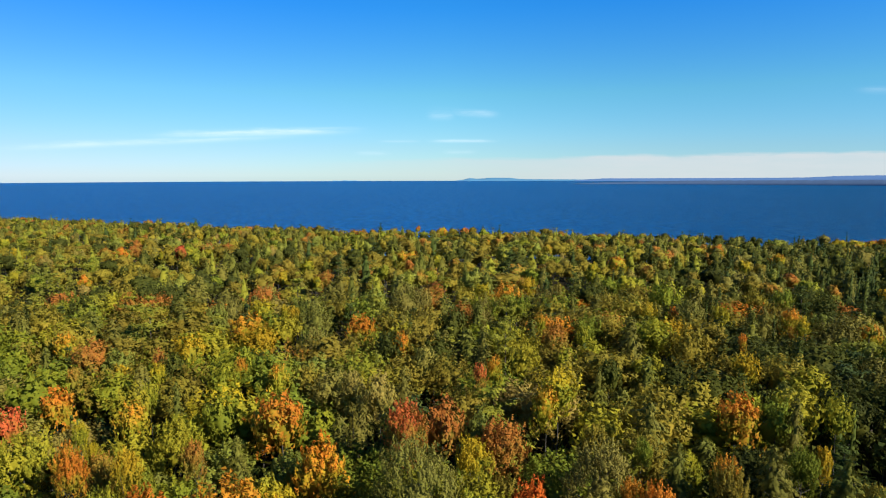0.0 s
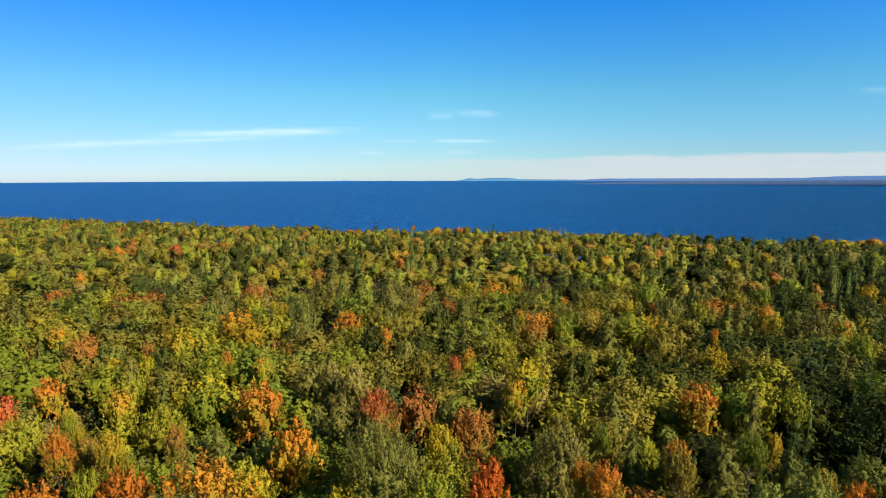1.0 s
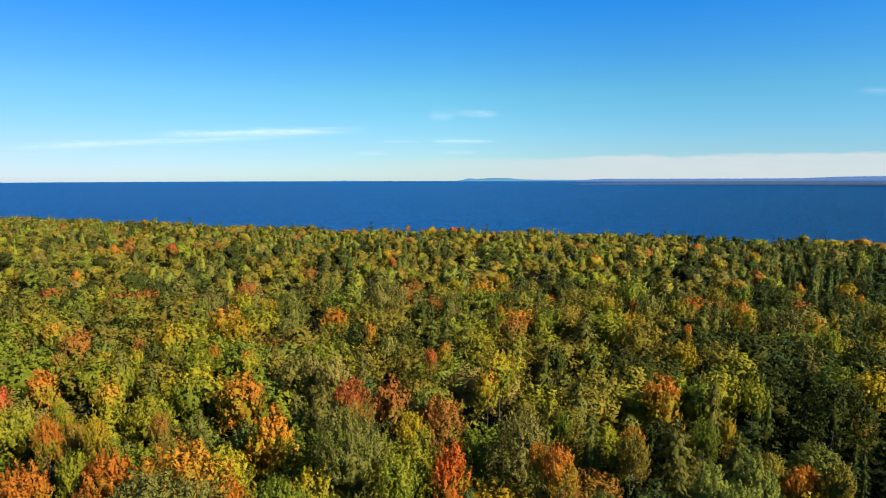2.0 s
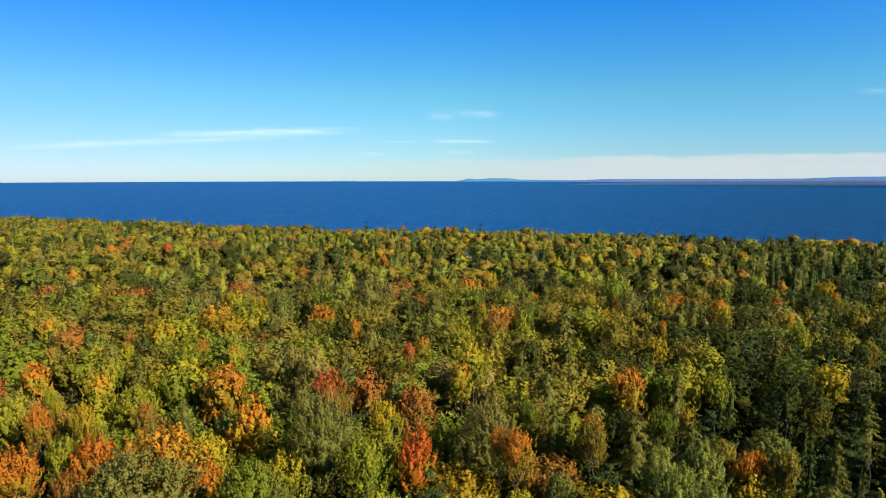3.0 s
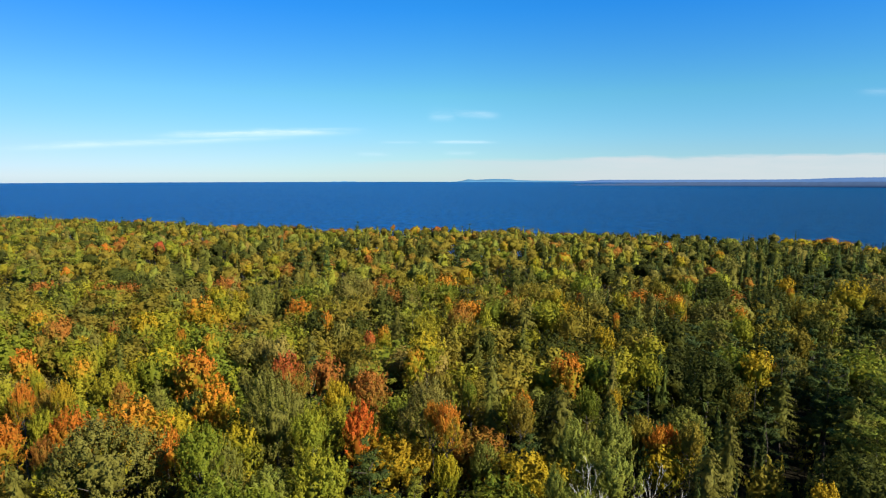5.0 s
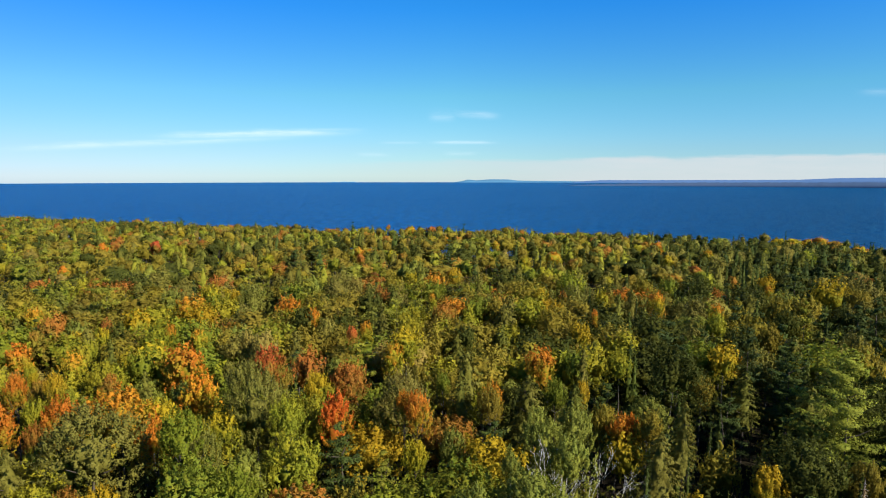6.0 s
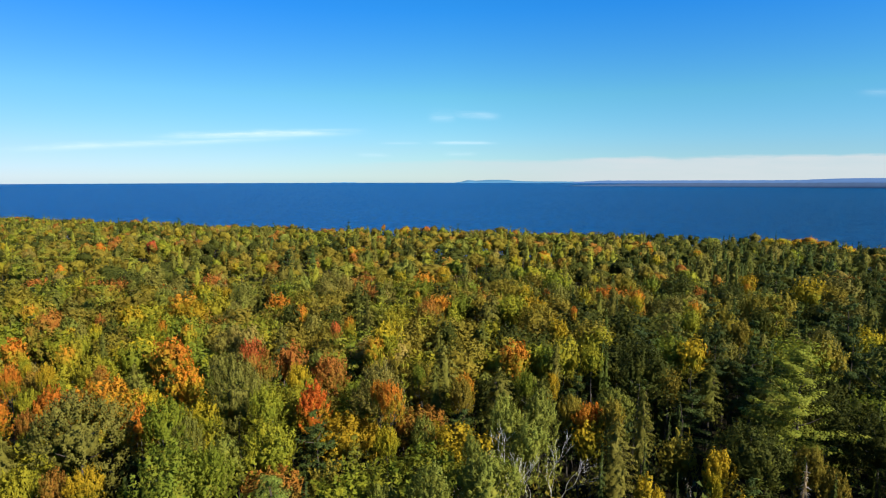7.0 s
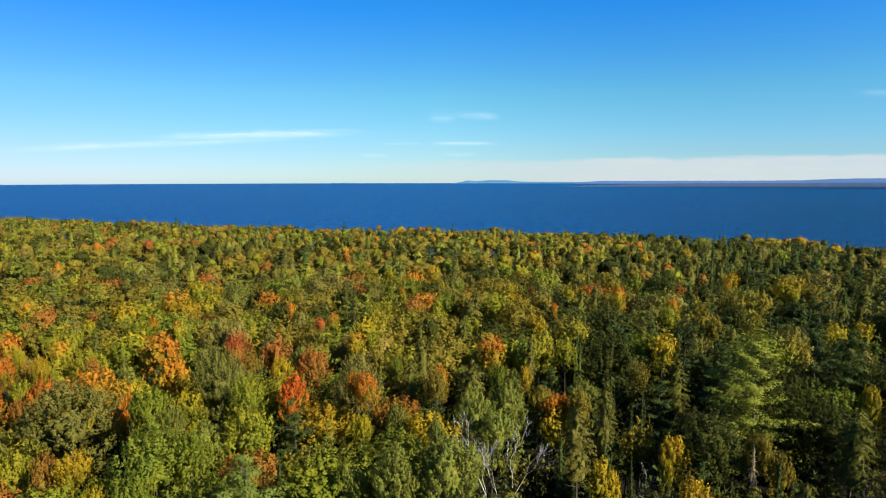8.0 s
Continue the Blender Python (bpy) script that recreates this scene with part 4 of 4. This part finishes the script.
plant("olive", 84.1, 93.1, 24.0, 4.2)
plant("pine", 86.3, 91.4, 26.0, 4.9)
plant("yellow_green", 69.1, 89.5, 24.1, 5.1)
plant("olive", 74.0, 80.8, 24.3, 4.1)
plant("hemlock", -38.4, 75.2, 25.0, 5.2)
plant("hemlock", -30.1, 67.9, 25.1, 4.0)
plant("yellow_green", -34.1, 70.0, 24.5, 2.5)
plant("yellow_green", -29.1, 77.5, 24.3, 5.2)
plant("yellow_green", -24.4, 65.2, 24.6, 5.2)
plant("gold", -35.6, 58.7, 24.7, 1.8)
plant("orange", -32.9, 63.2, 24.6, 3.6)
plant("yellow_green", -26.3, 58.7, 24.7, 5.3)
plant("rust", -22.0, 54.3, 24.8, 2.6)
plant("rust", -29.2, 51.4, 24.9, 3.1)
plant("orange", -33.3, 52.5, 24.9, 3.0)
plant("yellow_green", -26.0, 44.9, 25.0, 3.3)
plant("green", -24.0, 47.6, 24.9, 2.4)
plant("orange", -27.8, 42.0, 25.1, 5.0)
plant("rust", -20.8, 38.8, 25.1, 2.6)
plant("olive", -2.8, 58.8, 24.7, 4.2)
plant("wide_poplar", 4.1, 61.0, 24.7, 3.1)
plant("gold", 3.8, 54.8, 24.8, 3.9)
plant("wide_hemlock", -3.9, 35.5, 26.1, 4.6)
plant("hemlock", 21.0, 52.3, 25.5, 5.2)
plant("pine", 16.8, 52.8, 25.4, 3.4)
plant("green", 19.0, 54.5, 24.8, 1.8)
plant("hemlock", 29.6, 51.4, 25.5, 5.9)
plant("poplar", 29.4, 39.6, 25.5, 4.2)
plant("olive", 24.6, 49.0, 24.9, 3.5)
plant("hemlock", 44.0, 42.5, 25.7, 3.8)
plant("hemlock", 39.6, 36.8, 25.0, 5.8)
plant("spruce", 37.4, 34.0, 23.9, 2.3)
plant("hemlock", 38.5, 63.5, 25.2, 3.6)
plant("green", 32.4, 52.7, 24.8, 3.1)
plant("wide_hemlock", 14.2, 50.7, 26.2, 7.6)
dead_birch(29.9, 34.5, 27.4, 0.26, 4, "bare white dead birch with forked limbs")
dead_birch(31.3, 30.6, 25.9, 0.34, 12, "leaning pale dead birch with spreading bare limbs")
dead_birch(24.4, 30.0, 21.8, 1.0, 21, "small bare grey twiggy dead tree", "dead", 0.07)
dead_birch(45.6, 37.5, 19.5, 1.0, 33, "low leafless tree with pale twigs", "dead", 0.07)
dead_spruce(56.9, 33.6, 22.1)


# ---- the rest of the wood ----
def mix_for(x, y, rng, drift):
    """The kind and width of a tree by where it stands: pines in the west, spruce and pine towards the east shore. Dark
    kinds far off and to the east put shade into the colour.
    """
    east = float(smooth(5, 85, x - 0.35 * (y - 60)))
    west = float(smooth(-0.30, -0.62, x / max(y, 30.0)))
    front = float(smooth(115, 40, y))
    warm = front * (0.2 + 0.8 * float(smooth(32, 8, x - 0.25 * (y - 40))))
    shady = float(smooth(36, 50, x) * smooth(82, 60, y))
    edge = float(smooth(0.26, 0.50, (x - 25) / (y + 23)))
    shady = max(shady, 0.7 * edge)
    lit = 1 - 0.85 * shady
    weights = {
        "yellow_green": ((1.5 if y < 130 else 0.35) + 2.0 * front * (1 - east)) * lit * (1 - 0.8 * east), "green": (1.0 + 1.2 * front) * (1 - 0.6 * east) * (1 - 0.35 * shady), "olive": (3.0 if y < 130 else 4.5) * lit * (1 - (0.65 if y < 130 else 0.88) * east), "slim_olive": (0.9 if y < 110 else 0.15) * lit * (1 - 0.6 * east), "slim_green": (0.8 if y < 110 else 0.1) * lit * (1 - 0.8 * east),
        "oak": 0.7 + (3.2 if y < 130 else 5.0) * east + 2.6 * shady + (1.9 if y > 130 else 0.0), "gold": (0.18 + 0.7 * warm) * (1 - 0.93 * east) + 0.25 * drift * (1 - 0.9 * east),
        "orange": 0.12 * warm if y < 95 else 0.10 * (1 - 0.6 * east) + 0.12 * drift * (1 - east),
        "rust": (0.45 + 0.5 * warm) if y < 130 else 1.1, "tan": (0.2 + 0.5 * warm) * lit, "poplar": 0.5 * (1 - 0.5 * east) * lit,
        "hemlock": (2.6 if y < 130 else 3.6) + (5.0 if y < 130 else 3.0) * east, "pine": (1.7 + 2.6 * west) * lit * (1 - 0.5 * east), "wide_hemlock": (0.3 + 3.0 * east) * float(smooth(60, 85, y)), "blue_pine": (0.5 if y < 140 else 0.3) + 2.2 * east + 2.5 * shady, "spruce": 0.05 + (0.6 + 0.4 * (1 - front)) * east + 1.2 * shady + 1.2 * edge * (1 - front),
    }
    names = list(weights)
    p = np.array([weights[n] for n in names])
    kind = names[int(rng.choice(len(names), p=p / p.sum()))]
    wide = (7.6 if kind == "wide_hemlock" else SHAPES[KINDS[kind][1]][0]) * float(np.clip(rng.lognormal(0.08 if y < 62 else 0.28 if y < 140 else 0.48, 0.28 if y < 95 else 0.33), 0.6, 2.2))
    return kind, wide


def top_of(kind, x, y, rng):
    lift = {"spruce": 2.0 if y < 120 else 0.4, "hemlock": 1.2 if y < 120 else 0.0, "pine": 1.2 if y < 100 else 2.2 if y < 210 else 0.9}.get(KINDS[kind][1], 0.0)
    swell = noise.noise(Vector((x * 0.034, y * 0.026, 7.0))) * 3.2 * float(smooth(70, 120, y))
    shift = 0.4 * float(smooth(90, 150, y)) + 1.7 * float(smooth(170, 250, y))
    return float(canopy(x, y)) + lift + swell + shift + float(np.clip(rng.normal(-0.3, 1.0 if y < 200 else 0.6), -2.2, 2.2))


def lower_by(x, y, wide, top, standouts):
    """Younger, lower trees stand on the open southern side of those that stand out."""
    for fx, fy, fw, ftop in standouts:
        if 0.5 < fy - y < (22 if fy < 140 else 40):
            shown = ftop - (min(max(0.85 * fw, 3.0), 8.0) if fy < 75 else min(max(0.5 * fw, 2.2), 6.5) if fy < 140 else 2.6)
            for ex, ey, ez in ((0.7, 2.8, 48.8), (13.0, -9.9, 48.9), (25.7, -23.3, 49.1)):
                part_way = (y - ey) / (fy - ey)
                if abs(ex + (fx - ex) * part_way - x) < 0.36 * (fw + wide):
                    top = min(top, max(ez + (shown - ez) * part_way, float(canopy(x, y)) - (7.0 if fy < 140 else 2.0)))
    return top


def open_gap(x, y):
    """Small openings added where deep shade lies, down to the near-black floor."""
    return any(a < x < b and c < y < d for a, b, c, d in ((49.5, 62.5, 38.5, 57), (35.5, 39.2, 24, 39), (58.5, 74, 24, 40)))


def bare_trees_room(x, y):
    """The leafless birches stand free of grown trees."""
    return 27.5 < x < 36 and 26.5 < y < 44


def stand():
    """Places for the wood, no nearer to each other than their crowns allow."""
    rng = np.random.default_rng(5)
    cells, size, found = {}, 8.0, []

    def clear(x, y, r):
        i, j = int(x // size), int(y // size)
        for a in range(i - 1, i + 2):
            for b in range(j - 1, j + 2):
                for px, py, pr in cells.get((a, b), ()):
                    if (px - x) ** 2 + (py - y) ** 2 < ((0.33 if y < 130 else 0.38 if x < 130 and y < shore(x) - 45 else 0.29) * (r + pr)) ** 2:
                        return False
        return True

    standouts = list(planted)
    for x, y, wide, _ in planted:
        cells.setdefault((int(x // size), int(y // size)), []).append((x, y, wide))
    for y0 in np.arange(9, 640, 2.0):
        left, right = -0.76 * y0 - 4, 0.76 * y0 + 56
        for x in rng.uniform(left, right, int((right - left) / 1.35)):
            y = y0 + rng.uniform(0, 2.0)
            if y > shore(x) - 3 or x > 238 or open_gap(x, y) or bare_trees_room(x, y):
                continue
            drift = max(0.0, noise.noise(Vector((x * 0.022, y * 0.022, 3.0))) * 2.0)
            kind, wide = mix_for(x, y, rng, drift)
            if clear(x, y, wide):
                cells.setdefault((int(x // size), int(y // size)), []).append((x, y, wide))
                top = lower_by(x, y, wide, top_of(kind, x, y, rng), standouts)
                if top - float(ground(x, y)) < 5.0:
                    continue
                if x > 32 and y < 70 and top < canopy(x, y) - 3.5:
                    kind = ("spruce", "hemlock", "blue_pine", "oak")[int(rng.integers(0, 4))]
                found.append((kind, float(x), float(y), top, wide if top > canopy(x, y) - 4.5 else wide * 0.7))
    return found


FAR, FARTHEST = 150.0, 235.0
far_rows, farthest_rows = [], []
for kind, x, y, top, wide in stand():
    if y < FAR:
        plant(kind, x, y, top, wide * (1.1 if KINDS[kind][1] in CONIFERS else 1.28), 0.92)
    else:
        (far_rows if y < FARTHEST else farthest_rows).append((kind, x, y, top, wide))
# a lower, closed fringe of trees along the water
fringe = np.random.default_rng(47)
for x in np.arange(-330, 214, 4.5):
    y = float(shore(x)) - fringe.uniform(5, 22)
    farthest_rows.append((("oak", "olive", "hemlock", "rust")[int(fringe.choice(4, p=(0.4, 0.2, 0.32, 0.08)))], float(x), y, float(canopy(x, y)) - fringe.uniform(1.6, 3.6), fringe.uniform(8, 11)))


def far_wood(name, detail, rows, label):
    """Woods too far off to tell every tree: many small crowns in one mesh."""
    rng = np.random.default_rng(17)
    shapes = {}
    per, size, _, _, grain = DETAIL[detail]
    for shape, (w0, h0, maker, _) in SHAPES.items():
        shapes[shape] = [maker(rng, w0, h0, int(per * w0 * h0 * LEAF_FACTOR[shape]), size * LEAF_SIZE[shape], grain)[0] for _ in range(6)]
    vs, fs, ms, ts, ns, rs, n = [], [], [], [], [], [], 0
    for kind, x, y, top, wide in rows:
        _, shape, leaves, _, _ = KINDS[kind]
        w0, h0 = SHAPES[shape][:2]
        v, f, facing, ripe = shapes[shape][int(rng.integers(0, 6))]
        floor, a, k = float(ground(x, y)), rng.uniform(0, 6.283), wide / w0
        c, s = math.cos(a) * k, math.sin(a) * k
        w = np.column_stack([v[:, 0] * c - v[:, 1] * s + x, v[:, 0] * s + v[:, 1] * c + y, (v[:, 2] - h0) * min(k**0.85, 1.12 * (top - floor) / h0) + top])
        tv, tf = tube([(x, y, floor - 0.4), (x, y, floor + 0.7 * (top - floor))], (0.16, 0.05), 3)
        vs += [w, tv]
        turned = np.column_stack([facing[:, 0] * c - facing[:, 1] * s, facing[:, 0] * s + facing[:, 1] * c, facing[:, 2] * k])
        ns += [unit(turned), unit(tv - [x, y, 0] - tv[:, 2:] * [0, 0, 1])]
        rs += [ripe, np.zeros(len(tv))]
        fs += [f + n, tf + n + len(w)]
        ms += [np.full(len(f), LEAF_KEYS.index(leaves)), np.full(len(tf), len(LEAF_KEYS))]
        ts.append(np.full(len(w) + len(tv), rng.uniform()))
        n += len(w) + len(tv)
    ob = mesh_object(name, np.concatenate(vs), np.concatenate(fs), [*LEAVES.values(), BARK["grey"]], smooth_shade=True, face_mat=np.concatenate(ms),
                     tree=np.concatenate(ts), facing=np.concatenate(ns), ripe=np.concatenate(rs))
    return tagged(ob, label, "woods", kind="stuff")


def wood_behind():
    """The wood goes on under and behind the flight."""
    rng = np.random.default_rng(31)
    rows, size = [], 5.6
    for y0 in np.arange(-66, 8, size):
        for x0 in np.arange(-48, 92, size):
            x, y = x0 + rng.uniform(-2, 2), y0 + rng.uniform(-2, 2)
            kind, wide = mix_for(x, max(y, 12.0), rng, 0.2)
            rows.append((kind, x, y, top_of(kind, x, y, rng), wide))
    return rows


far_wood("near_woods", "farthest", wood_behind(), "mixed green and gold autumn woods")
far_wood("far_woods", "far", far_rows, "mixed autumn woods of olive, gold and dark spruce")
far_wood("shore_woods", "farthest", farthest_rows, "olive and orange autumn woods along the lake shore")


def understory(name, label):
    """Saplings and bushes close under the canopy."""
    rng = np.random.default_rng(23)
    mounds = {}
    for detail, count, size in (("close", 72, 0.46), ("off", 26, 0.9)):
        for i in range(5):
            d = unit(rng.normal(size=(count, 3)) * [1, 1, 0.7] + [0, 0, 0.45])
            mounds[detail, i] = leaf_cloud(d * [1.5, 1.5, 2.3] * rng.uniform(0.7, 1.05, (count, 1)), d, size, rng, 0.6, None, 0.35)[:2]
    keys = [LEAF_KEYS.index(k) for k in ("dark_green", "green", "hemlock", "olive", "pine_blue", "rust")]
    vs, fs, ms, ts, n = [], [], [], [], 0
    for y0 in np.arange(8, 110, 3.0):
        for x0 in np.arange(-0.77 * y0 - 4, 0.77 * y0 + 50, 3.0):
            x, y = x0 + rng.uniform(-0.9, 0.9), y0 + rng.uniform(-0.9, 0.9)
            if open_gap(x, y):
                continue
            v, f = mounds["close" if y < 62 else "off", int(rng.integers(0, 5))]
            a, k = rng.uniform(0, 6.283), rng.uniform(0.7, 1.2)
            c, s = math.cos(a) * k, math.sin(a) * k
            z = float(ground(x, y)) + (rng.uniform(2.5, 7.0) if y < 46 else rng.uniform(3.0, 8.0))
            vs.append(np.column_stack([v[:, 0] * c - v[:, 1] * s + x, v[:, 0] * s + v[:, 1] * c + y, v[:, 2] * k + z]))
            tv, tf = tube([(x, y, float(ground(x, y)) - 0.3), (x, y, z)], (0.05, 0.03), 3)
            vs.append(tv)
            fs += [f + n, tf + n + len(v)]
            # mostly the darkest leaves, so shade between crowns is in the colour
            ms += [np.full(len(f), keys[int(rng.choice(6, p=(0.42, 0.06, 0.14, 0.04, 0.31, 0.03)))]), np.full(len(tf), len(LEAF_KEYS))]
            ts.append(np.full(len(v) + len(tv), rng.uniform()))
            n += len(v) + len(tv)
    ob = mesh_object(name, np.concatenate(vs), np.concatenate(fs), [*LEAVES.values(), BARK["grey"]], face_mat=np.concatenate(ms), tree=np.concatenate(ts))
    return tagged(ob, label, "bushes", kind="stuff")


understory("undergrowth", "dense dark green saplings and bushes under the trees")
